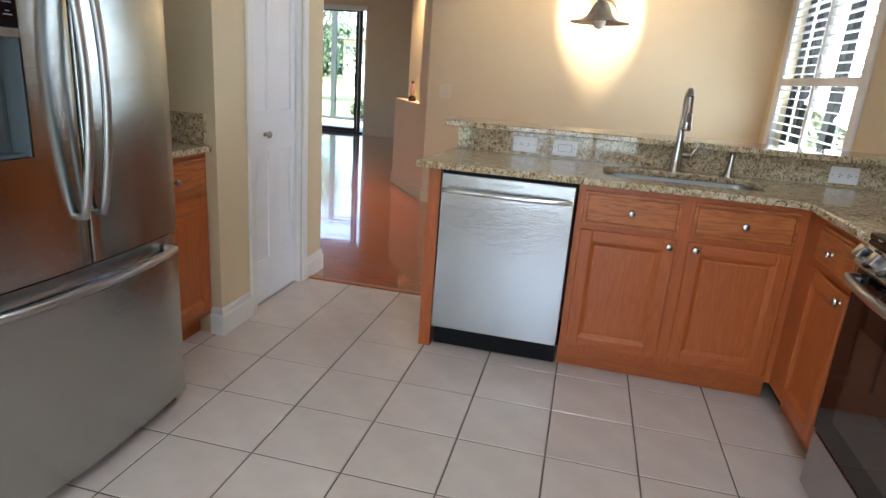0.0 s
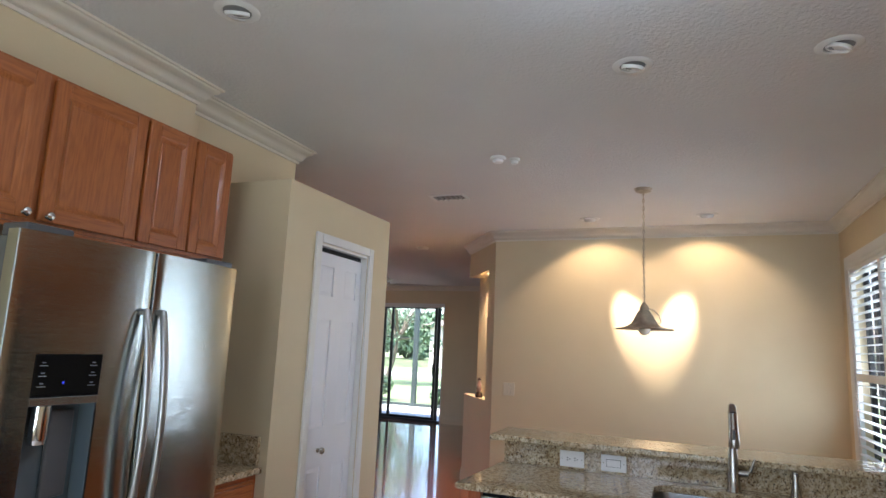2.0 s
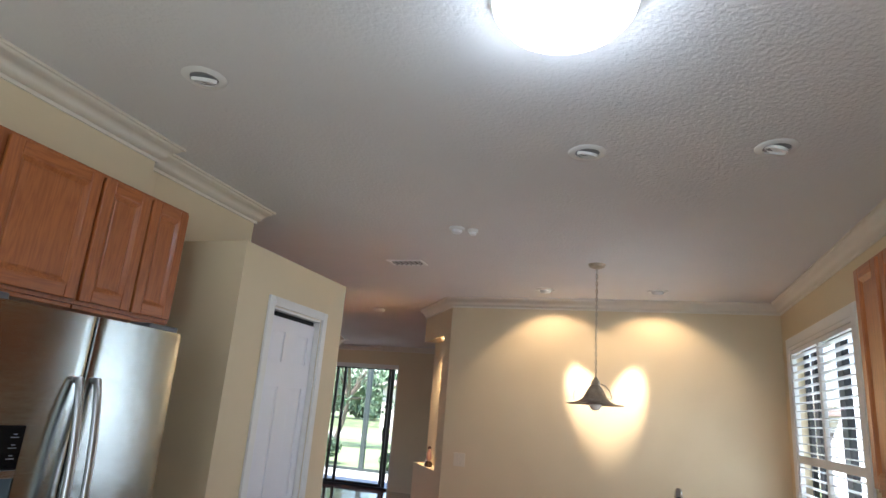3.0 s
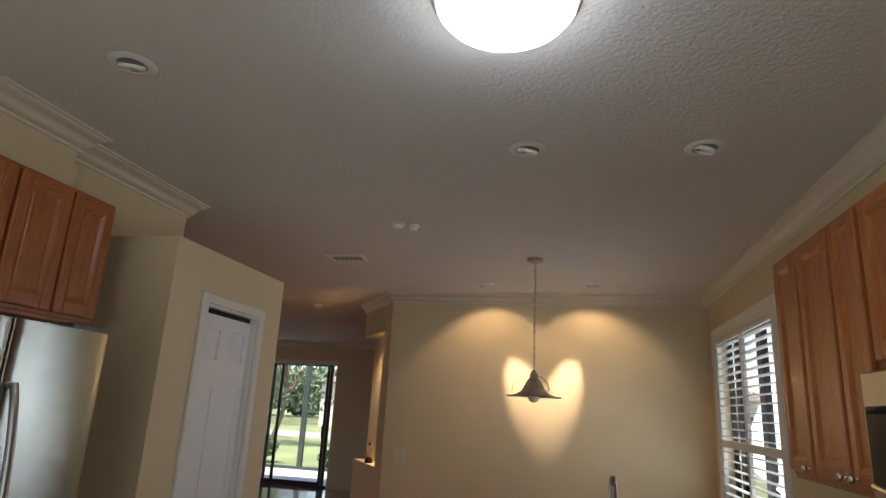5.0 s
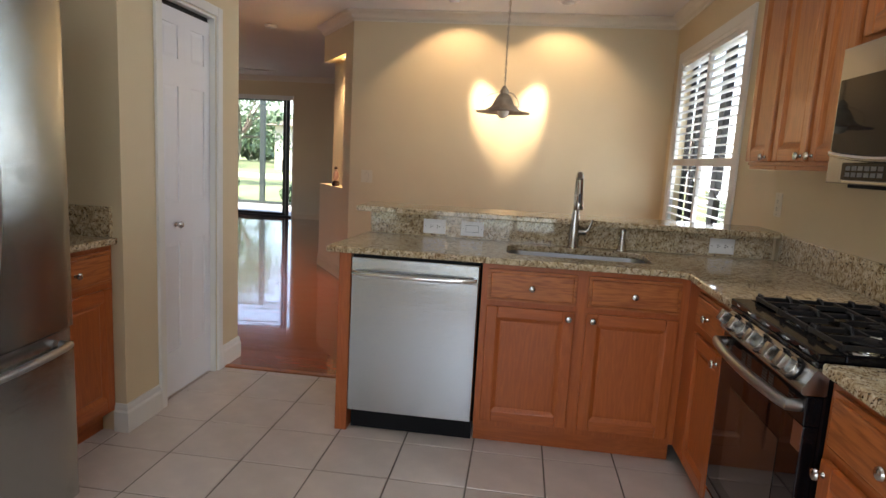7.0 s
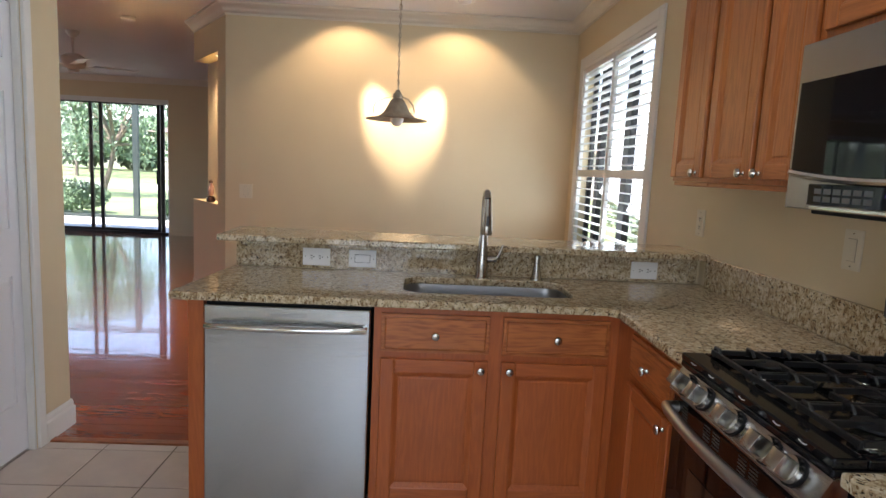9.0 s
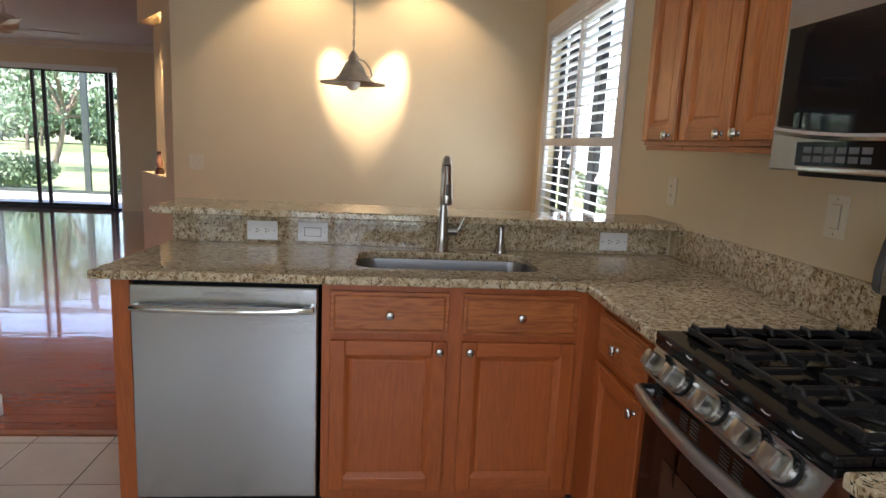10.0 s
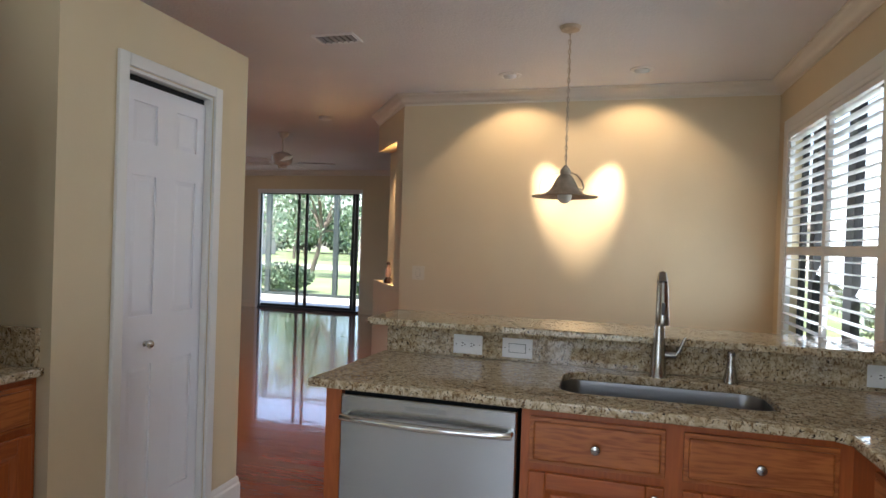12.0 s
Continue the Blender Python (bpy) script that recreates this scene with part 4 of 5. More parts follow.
# ---- outlets and switches ----
def plate(m, kind, label, wide=0.125, high=0.080, cream=False):
    """A wall plate centred at the pose, lying long side level, its face towards -y."""
    mt = M["cream_plastic"] if cream else M["white_plastic"]
    o = thing("wall_outlet" if kind == "outlet" else "light_switch", label, "outlet" if kind == "outlet" else "switch", m)
    part("plate", boxes((-wide / 2, wide / 2, -0.006, -0.0005, -high / 2, high / 2), bevel=0.002), mt, o)
    if kind == "outlet":
        part("receptacle", boxes((-0.035, 0.035, -0.0085, -0.0062, -0.017, 0.017), bevel=0.001), mt, o)
        bm = bmesh.new()
        for cx in (-0.019, 0.019):
            box(bm, cx - 0.007, cx + 0.001, -0.0092, -0.0086, 0.004, 0.0075)
            box(bm, cx - 0.007, cx + 0.001, -0.0092, -0.0086, -0.0075, -0.004)
            box(bm, cx + 0.005, cx + 0.0105, -0.0092, -0.0086, -0.002, 0.002)
        part("slots", bm, M["slot"], o, "dark outlet slots")
    else:
        part("rocker_gap", boxes((-0.0355, 0.0355, -0.0066, -0.0061, -0.019, 0.019)), M["grey_gap"] if cream else M["case"], o, "thin dark gap round the rocker")
        part("rocker", boxes((-0.0335, 0.0335, -0.0095, -0.0067, -0.017, 0.017), bevel=0.002), mt, o)
    part("screw", lathe([(0.0028, -0.0062), (0.0022, -0.0075)], 10, "y", (-wide / 2 + 0.012, 0, 0)), M["nickel"], o)
    part("screw", lathe([(0.0028, -0.0062), (0.0022, -0.0075)], 10, "y", (wide / 2 - 0.012, 0, 0)), M["nickel"], o)
    return o


plate(pose(0.303, 0.579, 0.967), "outlet", "white double outlet on the granite backsplash")
plate(pose(0.512, 0.579, 0.967), "switch", "white rocker switch on the granite backsplash")
plate(pose(1.826, 0.579, 0.967), "outlet", "white double outlet on the granite backsplash near the corner")
up = pose(0, 0, 0, 0, 90, 0)
plate(TO_WEST(XR, 0.63, 1.198) @ up, "outlet", "cream outlet on the wall above the bar", cream=True)
plate(TO_WEST(XR, -0.383, 1.205) @ up, "switch", "cream rocker switch above the worktop", cream=True)
plate(pose(-0.79, YD, 1.118) @ up, "switch", "cream double light switch on the dining wall", high=0.115, cream=True)

# ---- pendant lamp ----
PXY = (0.592, 1.80)
p = thing("pendant_lamp", "antique pewter pendant lamp with a flared metal shade on a chain", "pendant lamp", pose(*PXY, 1.69))
part("canopy", lathe([(0.02, CEIL - 1.69 - 0.035), (0.055, CEIL - 1.69 - 0.022), (0.065, CEIL - 1.69 - 0.001)], 28), M["pewter"], p, "round ceiling canopy", True)
prof = [(0.195, 0.002), (0.198, 0.006), (0.195, 0.009), (0.160, 0.012), (0.120, 0.024), (0.090, 0.044), (0.072, 0.072), (0.060, 0.100), (0.046, 0.124), (0.030, 0.138), (0.020, 0.148)]
part("shade", lathe(prof + [(0.018, 0.144), (0.043, 0.120), (0.056, 0.097), (0.068, 0.069), (0.087, 0.040), (0.118, 0.020), (0.160, 0.008), (0.193, 0.003)], 40, cap=False), M["pewter"], p, "flared pewter shade", True)
part("bulb", lathe([(0.004, -0.036), (0.022, -0.031), (0.038, -0.014), (0.044, 0.008), (0.040, 0.03), (0.026, 0.06), (0.02, 0.09)], 28), M["frosted"], p, "unlit frosted globe", True)
part("socket_cap", lathe([(0.032, 0.140), (0.030, 0.165), (0.018, 0.180), (0.010, 0.195)], 24), M["pewter"], p, "", True)
part("scroll", tube([(0.03, 0, 0.15), (0.065, 0, 0.14), (0.10, 0, 0.10), (0.112, 0, 0.06), (0.10, 0, 0.045), (0.085, 0, 0.055)], 0.005, 8), M["pewter"], p, "curled pewter arm", True)
part("scroll", tube([(-0.03, 0, 0.15), (-0.09, 0.0, 0.135), (-0.14, 0, 0.11), (-0.155, 0, 0.07), (-0.15, 0, 0.03)], 0.002, 6), M["pewter"], p, "thin loose wire", True)
bm = bmesh.new()
z, k = 0.195, 0
while z < CEIL - 1.69 - 0.04:
    ring = []
    for i in range(13):
        a = 2 * math.pi * i / 12
        u, v = 0.0075 * math.cos(a), 0.018 * math.sin(a)
        ring.append((u, 0, z + 0.018 + v) if k % 2 else (0, u, z + 0.018 + v))
    tube(ring, 0.0022, 5, bm)
    z, k = z + 0.029, k + 1
part("chain", bm, M["pewter"], p, "pewter link chain", kind="stuff")
part("cord", tube([(0.003, 0.003, 0.19), (-0.003, 0.002, 0.5), (0.003, -0.002, 0.8), (0, 0, CEIL - 1.70)], 0.0025, 6), M["pewter"], p)

# ---- ceiling fittings ----
dl = thing("dome_light", "round lit white dome ceiling light", "ceiling light", pose(0.69, -1.25, CEIL))
part("rim", lathe([(0.209, 0), (0.212, -0.012), (0.203, -0.020)], 48), M["white"], dl, "", True)
part("diffuser", lathe([(0.201, -0.018), (0.197, -0.038), (0.174, -0.064), (0.125, -0.081), (0.062, -0.089), (0.003, -0.091)], 48), M["dome"], dl, "glowing white diffuser", True)


def can(x, y, tilt, label):
    c = thing("recessed_light", label, "ceiling light", pose(x, y, CEIL))
    part("trim_ring", lathe([(0.052, -0.002), (0.054, -0.007), (0.080, -0.004), (0.084, -0.0005)], 36, cap=False), M["white"], c, "", True)
    part("baffle", lathe([(0.001, -0.0015), (0.053, -0.0015)], 36, cap=False), M["baffle"], c, "grey baffle")
    b = lathe([(0.046, 0.0), (0.046, -0.012), (0.038, -0.015), (0.034, -0.006)], 28)
    b.transform(pose(0, 0, -0.004, *tilt))
    part("gimbal", b, M["white"], c, "tilted white gimbal", True)
    return c


can(-0.676, -1.075, (20, 10, 0), "unlit white recessed gimbal light")
can(0.675, -0.215, (14, 12, 0), "unlit white recessed gimbal light")
can(1.428, -0.165, (10, 18, 0), "unlit white recessed gimbal light")
for ex in (0.07, 1.05):
    c = thing("eyeball_light", "lit white eyeball spot aimed at the dining wall", "ceiling light", pose(ex, 2.76, CEIL))
    part("trim_ring", lathe([(0.060, -0.003), (0.062, -0.010), (0.085, -0.006), (0.088, -0.0005)], 32, cap=False), M["white"], c, "", True)
    part("baffle", lathe([(0.001, -0.0015), (0.061, -0.0015)], 32, cap=False), M["white"], c)
    b = lathe([(0.052, 0.01), (0.054, -0.004), (0.048, -0.020), (0.036, -0.026)], 28)
    b.transform(pose(0, 0, -0.002, 25, 0, 0))
    part("eyeball", b, M["white"], c, "", True)
v = thing("ceiling_vent", "small white slatted ceiling vent", "vent", pose(-0.915, 1.735, CEIL))
part("frame", boxes((-0.15, 0.15, -0.085, -0.065, -0.010, -0.0005), (-0.15, 0.15, 0.065, 0.085, -0.010, -0.0005), (-0.15, -0.13, -0.0645, 0.0645, -0.010, -0.0005), (0.13, 0.15, -0.0645, 0.0645, -0.010, -0.0005)), M["white"], v)
part("backing", boxes((-0.13, 0.13, -0.0645, 0.0645, -0.002, -0.0005)), M["slot"], v)
for k in range(6):
    b = boxes((-0.002, 0.002, -0.062, 0.062, -0.010, 0.008))
    b.transform(pose(-0.105 + k * 0.042, 0, -0.006, 0, 42, 0))
    part("slat", b, M["baffle"], v)
for x, y, r in ((-0.23, 0.84, 0.05), (-0.135, 0.89, 0.034)):
    s = thing("smoke_detector", "round white smoke detector on the ceiling", "smoke detector", pose(x, y, CEIL))
    part("base", lathe([(r, -0.0005), (r, -0.012), (r * 0.9, -0.018)], 28), M["white"], s, "", True)
    part("cover", lathe([(r * 0.7, -0.0185), (r * 0.62, -0.034), (r * 0.2, -0.038)], 24), M["white_plastic"], s, "", True)
s = thing("smoke_detector", "round white smoke detector on the living room ceiling", "smoke detector", pose(-2.16, 4.05, CEIL))
part("base", lathe([(0.07, -0.0005), (0.07, -0.014), (0.06, -0.03), (0.03, -0.034)], 28), M["white"], s, "", True)
nl = thing("niche_light", "small lit recessed light above the niche", "ceiling light", pose(-1.16, 3.70, 2.345))
part("trim_ring", lathe([(0.034, -0.001), (0.036, -0.006), (0.046, -0.0005)], 24, cap=False), M["white"], nl, "", True)
part("lens", lathe([(0.001, -0.002), (0.034, -0.002)], 24, cap=False), M["lit"], nl, "glowing warm lens")

# ---- ceiling fan in the living room ----
fan = thing("ceiling_fan", "white ceiling fan with five blades in the living room", "ceiling fan", pose(-3.16, 4.88, CEIL))
part("canopy", lathe([(0.03, -0.07), (0.065, -0.03), (0.07, -0.0005)], 24), M["white"], fan, "", True)
part("downrod", lathe([(0.012, -0.25), (0.012, -0.06)], 12), M["white"], fan)
part("motor", lathe([(0.05, -0.42), (0.10, -0.40), (0.125, -0.36), (0.125, -0.29), (0.07, -0.25), (0.02, -0.24)], 28), M["white"], fan, "", True)
part("light_cap", lathe([(0.01, -0.455), (0.05, -0.445), (0.06, -0.42)], 24), M["white"], fan, "", True)
for k in range(5):
    b = bmesh.new()
    box(b, 0.20, 0.66, -0.065, 0.065, -0.003, 0.003, 0.002)
    for vtx in b.verts:
        if vtx.co.x > 0.6:
            vtx.co.y *= 0.88
    b.transform(pose(0, 0, -0.37, 0, 0, 72 * k + 20) @ pose(0, 0, 0, 12, 0, 0))
    bl = part("blade", b, M["white"], fan)
    b = boxes((0.10, 0.24, -0.015, 0.015, -0.008, -0.0035))
    b.transform(pose(0, 0, -0.37, 0, 0, 72 * k + 20) @ pose(0, 0, 0, 12, 0, 0))
    part("blade_iron", b, M["white"], bl)

# ---- bottle on the niche ledge ----
bt = thing("ornament", "small dark and pale ornament bottle on the niche ledge", "ornament", pose(-1.28, 3.80, 0.97))
part("foot", lathe([(0.038, 0), (0.045, 0.02), (0.036, 0.05), (0.02, 0.06)], 20), mat("dark_glaze", (0.05, 0.02, 0.015), 0.2), bt, "dark glazed foot", True)
part("body", lathe([(0.02, 0.061), (0.032, 0.09), (0.028, 0.14), (0.014, 0.17), (0.016, 0.185)], 20), mat("pink_glaze", (0.5, 0.3, 0.25), 0.3), bt, "pale pink body", True)
part("cap", lathe([(0.017, 0.186), (0.020, 0.20), (0.010, 0.215)], 16), mat("dark_cap", (0.06, 0.03, 0.02), 0.3), bt, "", True)

# ---- shuttered window ----
win = tagged(new("window_1"), "white plantation shutters in a white cased window", "", "", "structure")
win.matrix_world = pose(0, 0, 0)
yc0, yc1 = WY0, WY1
part("casing", boxes((XR - 0.018, XR - 0.001, yc0 - 0.075, yc0, WZ0 - 0.075, WZ1 + 0.075, ), (XR - 0.018, XR - 0.001, yc1, yc1 + 0.075, WZ0 - 0.075, WZ1 + 0.075), (XR - 0.018, XR - 0.001, yc0, yc1, WZ1, WZ1 + 0.075), (XR - 0.018, XR - 0.001, yc0, yc1, WZ0 - 0.075, WZ0), bevel=0.004), M["white"], win, "white window casing")
part("shutter_frame", boxes((XR - 0.015, XR + 0.035, yc0 + 0.001, yc0 + 0.028, WZ0, WZ1), (XR - 0.015, XR + 0.035, yc1 - 0.028, yc1 - 0.001, WZ0, WZ1), (XR - 0.015, XR + 0.035, yc0 + 0.0285, yc1 - 0.0285, WZ1 - 0.028, WZ1 - 0.001), (XR - 0.015, XR + 0.035, yc0 + 0.0285, yc1 - 0.0285, WZ0 + 0.001, WZ0 + 0.028)), M["white"], win, "white shutter frame")
louver = None
ZM = 1.418
for k in range(2):
    a = yc0 + 0.030 + k * ((yc1 - yc0 - 0.06) / 2 + 0.001)
    b = a + (yc1 - yc0 - 0.064) / 2
    st = 0.024
    sh = part("shutter", boxes((XR - 0.004, XR + 0.024, a, a + st, WZ0 + 0.03, WZ1 - 0.03), (XR - 0.004, XR + 0.024, b - st, b, WZ0 + 0.03, WZ1 - 0.03), (XR - 0.004, XR + 0.024, a + st, b - st, WZ0 + 0.03, WZ0 + 0.06), (XR - 0.004, XR + 0.024, a + st, b - st, WZ1 - 0.06, WZ1 - 0.03), (XR - 0.004, XR + 0.024, a + st, b - st, ZM - 0.028, ZM + 0.028)), M["white"], win, "white shutter panel")
    for za, zb in ((WZ0 + 0.06, ZM - 0.028), (ZM + 0.028, WZ1 - 0.06)):
        n = max(1, round((zb - za) / 0.062))
        for i in range(n):
            zc = za + (zb - za) * (i + 0.5) / n
            if louver is None:
                bm = bmesh.new()
                L = b - a - 2 * st - 0.004
                ring = []
                for j in range(10):
                    an = 2 * math.pi * j / 10
                    ring.append((0.031 * math.cos(an), 0.0045 * math.sin(an)))
                r0 = [bm.verts.new((u, -L / 2, v_)) for u, v_ in ring]
                r1 = [bm.verts.new((u, L / 2, v_)) for u, v_ in ring]
                for j in range(10):
                    bm.faces.new((r0[j], r0[(j + 1) % 10], r1[(j + 1) % 10], r1[j]))
                bm.faces.new(r0[::-1]), bm.faces.new(r1)
                bmesh.ops.recalc_face_normals(bm, faces=bm.faces)
                louver = part("louver", bm, M["white"], sh, "white tilted louver", True)
                lo_ = louver
            else:
                lo_ = new("louver", louver.data)
                lo_.parent = sh
                tagged(lo_, "white tilted louver")
            lo_.matrix_basis = pose(XR + 0.010, (a + b) / 2, zc, 0, 1, 0)
part("window_frame", boxes((XR + 0.09, XR + 0.13, yc0, yc0 + 0.04, WZ0, WZ1), (XR + 0.09, XR + 0.13, yc1 - 0.04, yc1, WZ0, WZ1), (XR + 0.09, XR + 0.13, yc0 + 0.04, yc1 - 0.04, WZ0, WZ0 + 0.04), (XR + 0.09, XR + 0.13, yc0 + 0.04, yc1 - 0.04, WZ1 - 0.04, WZ1), (XR + 0.085, XR + 0.135, 1.985, 2.105, WZ0 + 0.04, WZ1 - 0.04), (XR + 0.085, XR + 0.135, 2.66, 2.75, WZ0 + 0.04, WZ1 - 0.04)), M["bronze"], win, "dark bronze window frame")
pn = part("pane", boxes((XR + 0.108, XR + 0.112, yc0 + 0.04, yc1 - 0.04, WZ0 + 0.04, WZ1 - 0.04)), M["pane"], win, "clear window glass")
pn.visible_shadow = False
w2 = tagged(new("window_2"), "dark framed breakfast windows", "", "", "structure")
part("window_frame", boxes(*[(x - 0.025, x + 0.025, YB - 0.1, YB - 0.05, 0.3, 2.2) for x in (-1.475, -0.875, -0.375, 0.15, 0.72, 1.275)], *[(a, b, YB - 0.1, YB - 0.05, c, c + 0.05) for a, b in ((-1.45, -0.9), (-0.35, 0.125), (0.175, 0.695), (0.745, 1.25)) for c in (0.3, 2.15)]), M["bronze"], w2, "dark bronze window frames")

# ---- sliding door ----
sd = tagged(new("door_2"), "dark bronze glass sliding door to the lanai", "", "", "structure")
part("door_frame", boxes((SX0, SX0 + 0.05, YF + 0.0, YF + T, 0, SZ), (SX1 - 0.02, SX1, YF + 0.0, YF + T, 0, SZ), (SX0 + 0.05, SX1 - 0.02, YF + 0.0, YF + T, SZ - 0.05, SZ), (SX0 + 0.05, SX1 - 0.02, YF + 0.12, YF + T, -0.01, 0.012)), M["white"], sd, "white painted door frame")
part("sill", boxes((SX0 + 0.05, SX1 - 0.02, YF + 0.001, YF + 0.119, -0.01, 0.035)), M["bronze"], sd, "dark bronze sill")
part("head_trim", boxes((SX0, SX1, YF - 0.02, YF - 0.001, SZ - 0.035, SZ + 0.03)), M["white"], sd, "white head trim")
for xa, xb, yy in ((SX0 + 0.05, -4.83, 0.03), (-5.08, -3.856, 0.07), (-3.83, SX1 - 0.021, 0.03)):
    lf = part("sliding_panel", boxes((xa, xa + (0.055 if xa > -5.5 else 0.02), YF + yy, YF + yy + 0.035, 0.036, SZ - 0.051), (xb - 0.055, xb, YF + yy, YF + yy + 0.035, 0.036, SZ - 0.051), (xa + 0.055, xb - 0.055, YF + yy, YF + yy + 0.035, 0.036, 0.085), (xa + 0.055, xb - 0.055, YF + yy, YF + yy + 0.035, SZ - 0.075, SZ - 0.051)) if xb - xa > 0.5 else boxes((xa, xa + 0.06, YF + yy, YF + yy + 0.035, 0.036, SZ - 0.051)), M["bronze"], sd, "dark bronze sliding panel")
    if xb - xa > 0.5:
        pn = part("pane", boxes((xa + 0.055, xb - 0.055, YF + yy + 0.015, YF + yy + 0.019, 0.10, SZ - 0.10)), M["pane"], lf, "clear door glass")
        pn.visible_shadow = False
part("pull_handle", boxes((-3.90, -3.87, YF + 0.0, YF + 0.028, 0.90, 1.14), bevel=0.006), M["black"], sd, "black pull handle")

# ---- outside ----
structure("pavement", boxes((-9.5, -1.0, YF + 0.151, 11.6, -0.13, -0.02)), M["concrete"], "pale concrete lanai floor")
lan = thing("screen_enclosure", "grey aluminium screened lanai frame", "screen enclosure", pose(0, 0, 0))
for x in (-9.3, -7.4, -5.55, -3.7, -2.2):
    part("post", boxes((x - 0.06, x + 0.06, 11.45, 11.53, -0.02, 2.55)), M["frame_grey"], lan)
part("rail", boxes((-9.3, -2.2, 11.45, 11.53, 2.551, 2.64)), M["frame_grey"], lan)
part("rail", boxes((-9.3, -2.2, 11.452, 11.528, -0.02, 0.05)), M["frame_grey"], lan)
rnd = random.Random(7)


def leaves(name, lobes, count, size, label, parent=None, kind="", seed=1, mt="leaf"):
    """A crown of small leaves scattered in uneven lobes (centre, radius)."""
    r = random.Random(seed)
    vs, fs = [], []
    for _ in range(count):
        c, rad = r.choice(lobes)
        while True:
            o = Vector((r.uniform(-1, 1), r.uniform(-1, 1), r.uniform(-1, 1)))
            if 0.35 < o.length < 1.0:
                break
        pnt = Vector(c) + Vector((o.x * rad[0], o.y * rad[1], o.z * rad[2]))
        rot = Euler((r.uniform(0, 6.3), r.uniform(0, 6.3), r.uniform(0, 6.3))).to_matrix()
        s_ = size * r.uniform(0.6, 1.4)
        n0 = len(vs)
        for q_ in ((-0.5, 0, 0), (0, -0.28, 0.06), (0.5, 0, 0), (0, 0.28, 0.06)):
            vs.append(pnt + rot @ (Vector(q_) * s_))
        fs.append((n0, n0 + 1, n0 + 2, n0 + 3))
    me = bpy.data.meshes.new(name)
    me.from_pydata(vs, [], fs)
    me.materials.append(M[mt])
    ob = new(name, me)
    ob.parent = parent
    return tagged(ob, label, "", "", kind)


def tree(at, height, spread, lean, seed, label, count=2800):
    r = random.Random(seed)
    t = thing("tree", label, "tree", pose(*at, -0.04))
    top = Vector((lean * height, 0, height * 0.45))
    bm = tube([(0, 0, 0), top * 0.5 + Vector((0.05, 0, 0)), top], 0.1, 8, None, [0.11, 0.085, 0.07])
    lobes = []
    for k in range(12):
        a = 2 * math.pi * k / 6 + r.uniform(-0.4, 0.4)
        e = top + Vector((math.cos(a) * spread * 0.6, math.sin(a) * spread * 0.6, height * r.uniform(-0.08, 0.48)))
        tube([top * 0.95, top.lerp(e, 0.5) + Vector((0, 0, 0.1)), e], 0.03, 6, bm, [0.06, 0.035, 0.012])
        lobes.append((e, (spread * r.uniform(0.35, 0.6), spread * r.uniform(0.35, 0.6), height * r.uniform(0.10, 0.2))))
    lobes.append((top + Vector((0, 0, height * 0.45)), (spread * 0.5, spread * 0.5, height * 0.16)))
    part("trunk", bm, M["bark"], t, "grey leaning trunk with limbs", True)
    leaves("crown", lobes, count, 0.15, "airy green crown", t, seed=seed)
    return t


tree((-10.2, 19.0), 4.1, 1.9, 0.12, 3, "young leafy tree with a leaning trunk on the lawn")
tree((-13.9, 20.5), 5.2, 2.7, -0.03, 5, "broad leafy tree on the lawn", 3200)
tree((-20.5, 36.0), 9.0, 4.5, 0.0, 8, "tall leafy tree by the far houses", 9000)
tree((-12.4, 47.0), 11, 4.5, 0.0, 9, "tall leafy tree behind the far house", 9000)
tree((-24, 44.0), 9.5, 5.5, 0.0, 12, "tall leafy tree in the distance", 9000)
for k, (x, y, sx, h_) in enumerate(((-9.2, 12.5, 0.9, 0.9), (-7.6, 12.6, 0.9, 0.75), (-4.35, 12.4, 0.7, 0.95), (-3.3, 12.5, 0.7, 1.1), (-5.2, 12.7, 0.35, 0.4))):
    b = thing("shrub", "leafy green shrub beside the lanai", "shrub", pose(x, y, -0.04))
    part("stems", tube([(0, 0, 0), (0.05, 0, h_ * 0.5)], 0.02, 6), M["bark"], b, "brown stems")
    leaves("foliage", [((0, 0, h_ * 0.55), (sx, 0.5, h_ * 0.5))], 2200, 0.10, "dense small leaves", b, seed=20 + k)
for k, (x, y, sx, h_) in enumerate(((5.0, 3.2, 0.9, 1.9), (5.2, 5.6, 1.1, 2.3), (5.0, 8.0, 1.1, 2.1), (4.4, 4.5, 0.8, 1.3))):
    b = thing("shrub", "tall green shrub outside the shuttered window", "shrub", pose(x, y, -0.04))
    part("stems", tube([(0, 0, 0), (0.05, 0, h_ * 0.5)], 0.03, 6), M["bark"], b, "brown stems")
    leaves("foliage", [((0, 0, h_ * 0.55), (sx, 0.9, h_ * 0.5))], 2600, 0.13, "dense leaves", b, seed=40 + k)
structure("road", boxes((-60, 60, 24.0, 28.5, -0.1, -0.035)), mat("pale_road", (0.30, 0.29, 0.28), 0.9, vary=0.1, bump=0.3), "pale grey road across the lawn")


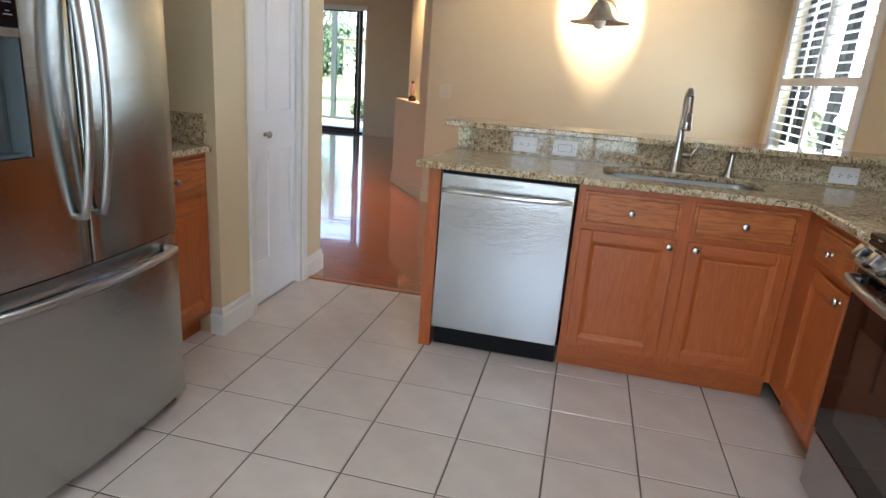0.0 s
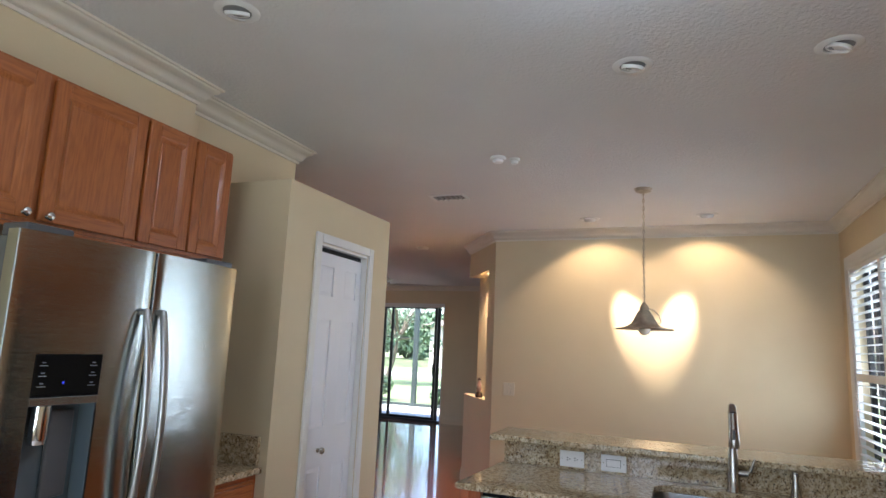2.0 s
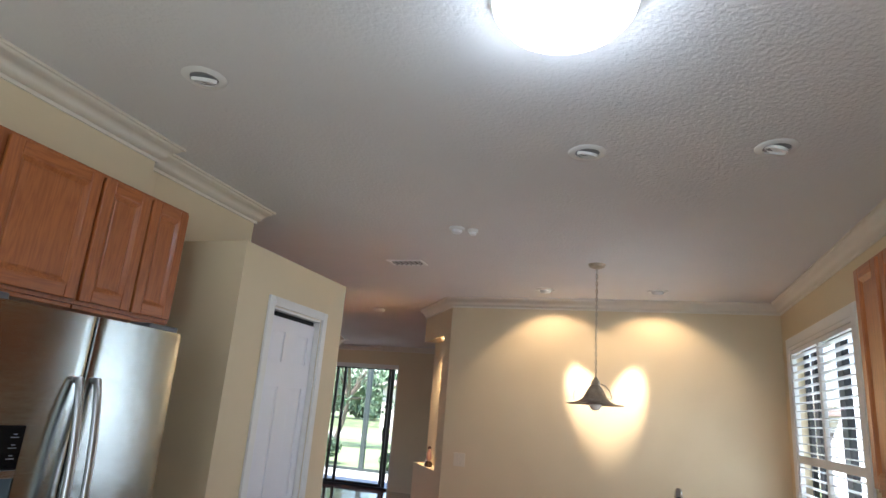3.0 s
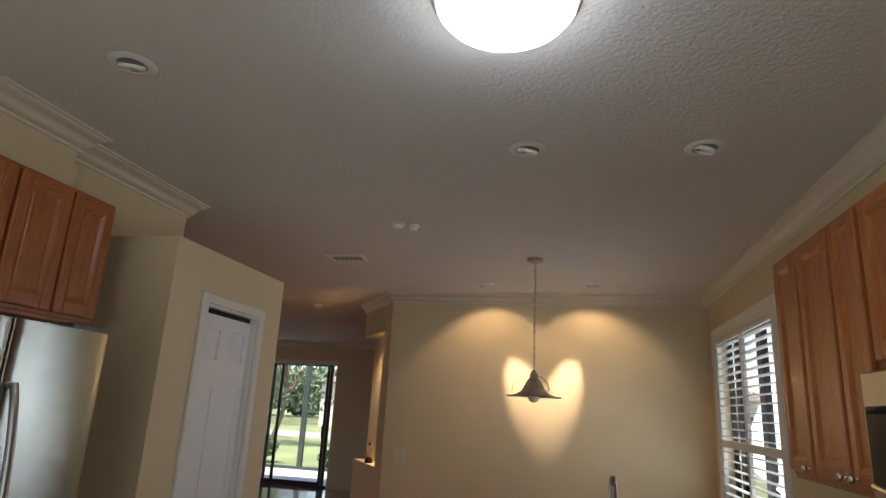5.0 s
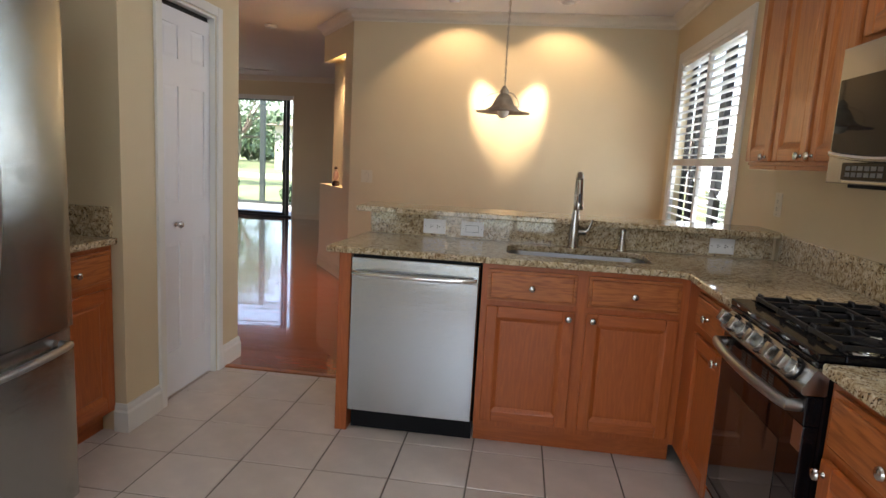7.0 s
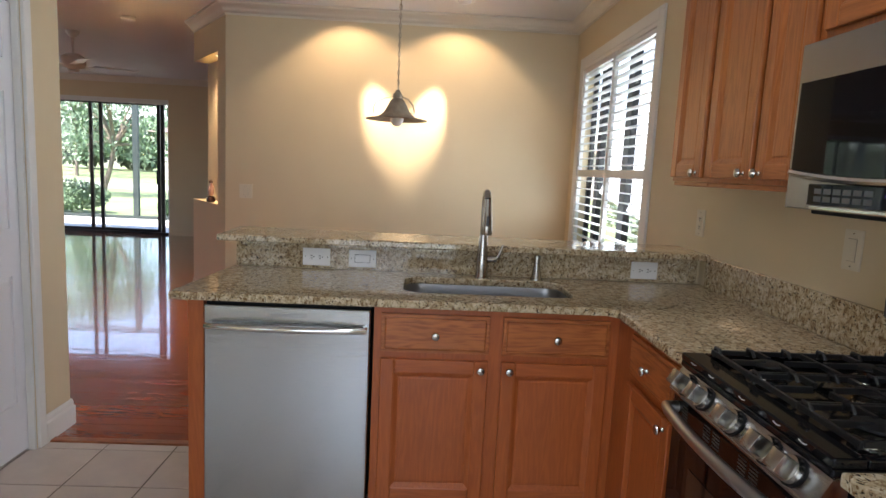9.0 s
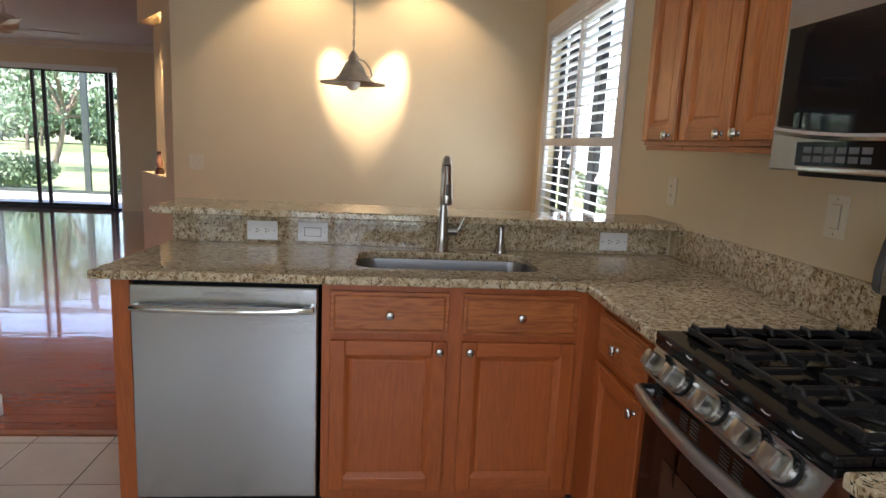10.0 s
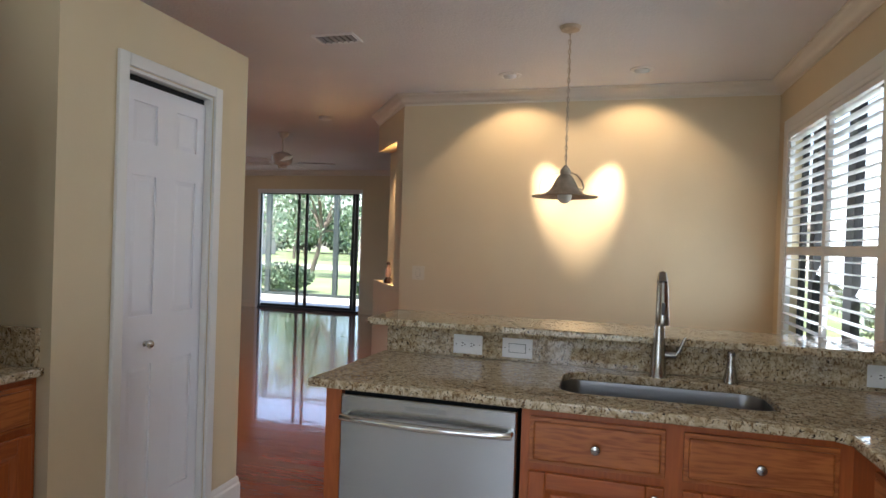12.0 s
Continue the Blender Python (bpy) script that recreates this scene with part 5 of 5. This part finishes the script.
r9 = random.Random(11)
# Woods out of view to the south, set dense to dim the reflected sky.
leaves("woods", [((x_ + r9.uniform(-1, 1), -17 + r9.uniform(-2, 2), r9.uniform(1.0, 7.0)), (2.4, 2.0, r9.uniform(1.8, 3.0))) for x_ in range(-26, 24, 1)], 30000, 0.42, "band of leafy woods added behind the garden to dim the sky", kind="stuff", seed=78)
leaves("woods", [((x_ + r9.uniform(-1, 1), 56 + r9.uniform(-3, 3), r9.uniform(1.5, 3.6)), (3.0, 2.5, r9.uniform(1.4, 2.4))) for x_ in range(-62, 24, 3)], 26000, 0.6, "far band of leafy woods", kind="stuff", seed=77)


def house(x0, x1, y0, y1, h_, label):
    b = thing("house", label, "house", pose((x0 + x1) / 2, y0, -0.04))
    w_ = (x1 - x0) / 2
    part("wall", boxes((-w_, w_, 0, y1 - y0, 0, h_)), M["stucco"], b, "pale stucco walls")
    bm = bmesh.new()
    e = [bm.verts.new(c) for c in ((-w_ - 0.5, -0.5, h_), (w_ + 0.5, -0.5, h_), (w_ + 0.5, y1 - y0 + 0.5, h_), (-w_ - 0.5, y1 - y0 + 0.5, h_))]
    d_ = (y1 - y0) / 2
    r_ = [bm.verts.new((-w_ + d_, d_, h_ + d_ * 0.42)), bm.verts.new((w_ - d_, d_, h_ + d_ * 0.42))]
    for q_ in ((e[0], e[1], r_[1], r_[0]), (e[1], e[2], r_[1]), (e[2], e[3], r_[0], r_[1]), (e[3], e[0], r_[0]), (e[3], e[2], e[1], e[0])):
        bm.faces.new(q_)
    part("roof", bm, M["roof"], b, "brown hip roof")
    for k in range(int(w_ * 2 / 3.2)):
        wx = -w_ + 1.4 + k * 3.2
        wn = part("window", boxes((wx, wx + 1.3, -0.03, -0.001, 0.9, 2.1)), M["white"], b, "white framed window")
        part("pane", boxes((wx + 0.08, wx + 1.22, -0.05, -0.031, 0.98, 2.02)), M["darkwin"], wn, "dark window glass")
    return b


for k, (x, y, sx, h_) in enumerate(((-2.6, -8.5, 1.2, 1.7), (-0.4, -8.0, 1.1, 1.3), (2.0, -8.8, 1.3, 1.9))):
    b = thing("shrub", "green shrub outside the breakfast windows", "shrub", pose(x, y, -0.04))
    part("stems", tube([(0, 0, 0), (0.05, 0, h_ * 0.5)], 0.03, 6), M["bark"], b, "brown stems")
    leaves("foliage", [((0, 0, h_ * 0.55), (sx, 0.9, h_ * 0.5))], 2200, 0.13, "dense leaves", b, seed=60 + k)
house(-15.6, -5.0, 36.0, 45.0, 2.9, "pale stucco house with a brown roof across the road")
house(-42, -28, 36.0, 46.0, 2.9, "pale stucco house with a brown roof farther off")
house(-1, 12, 36.0, 46.0, 2.9, "pale stucco house beside the road")

# ---- floors in pieces ----
TS, TU, TX0, TY0 = 0.3275, 0.325, -0.032, -0.065
tile_mesh = {}
floor_holder = tagged(new("floor_tiles"), "beige ceramic floor tiles with grey grout", "", "", "structure")


def tile_piece(x0, x1, y0, y1):
    w_, d_ = round(x1 - x0 - 0.006, 4), round(y1 - y0 - 0.006, 4)
    if w_ < 0.02 or d_ < 0.02:
        return
    if (w_, d_) not in tile_mesh:
        bm = bmesh.new()
        lo = [bm.verts.new(c) for c in ((0, 0, -0.011), (w_, 0, -0.011), (w_, d_, -0.011), (0, d_, -0.011))]
        md = [bm.verts.new((c.co.x, c.co.y, -0.0022)) for c in lo]
        e = 0.0028
        hi = [bm.verts.new(c) for c in ((e, e, 0), (w_ - e, e, 0), (w_ - e, d_ - e, 0), (e, d_ - e, 0))]
        for a, b in ((lo, md), (md, hi)):
            for i in range(4):
                bm.faces.new((a[i], a[(i + 1) % 4], b[(i + 1) % 4], b[i]))
        bm.faces.new(hi)
        me = bpy.data.meshes.new("tile")
        bm.to_mesh(me)
        bm.free()
        me.materials.append(M["tile"])
        tile_mesh[w_, d_] = me
    o = new("tile", tile_mesh[w_, d_])
    o.parent = floor_holder
    o.location = (x0 + 0.003, y0 + 0.003, rnd.uniform(-0.0004, 0.0004))


for i in range(-5, 8):
    for j in range(-13, 3):
        x0, y0 = TX0 + i * TS, TY0 + j * TU
        x1, y1 = min(x0 + TS, XR), min(y0 + TU, TY - 0.022)
        x0, y0 = max(x0, XL), max(y0, YB)
        if x1 > x0 and y1 > y0 and not (x0 > 1.58 or y0 > 0.10 and x0 > -0.03):
            tile_piece(x0, x1, y0, y1)

PW = 0.083
plank_holder = tagged(new("floor_planks"), "glossy cherry plank floor", "", "", "structure")
rest = bmesh.new()
piece, count = {}, 0
j = 0
y = TY + 0.024
while y < YF:
    w_ = min(PW, YF - y) - 0.0012
    x = LX + rnd.uniform(-0.8, 0)
    while x < XR:
        L = rnd.choice((0.5, 0.7, 0.9, 1.1, 1.3))
        x1 = min(x + L, XR)
        xa = max(x, LX)
        if x1 - xa > 0.03:
            if y < 3.2 and -2.7 < xa + 0.3 and xa < -0.05 and count < 290 and xa > x - 0.001 and x1 == x + L:
                key = (L, round(w_, 4))
                if key not in piece:
                    bm = boxes((0.0006, L - 0.0006, 0, w_, -0.011, 0))
                    me = bpy.data.meshes.new("plank")
                    bm.to_mesh(me)
                    bm.free()
                    me.materials.append(M["cherry"])
                    piece[key] = me
                o = new("plank", piece[key])
                o.parent = plank_holder
                o.location = (xa, y, rnd.uniform(-0.0003, 0.0003))
                count += 1
            else:
                box(rest, xa + 0.0006, x1 - 0.0006, y, y + w_, -0.011, rnd.uniform(-0.0003, 0.0003))
        x += L
    y += PW
part("planks", rest, M["cherry"], plank_holder, "glossy cherry planks", kind="stuff")
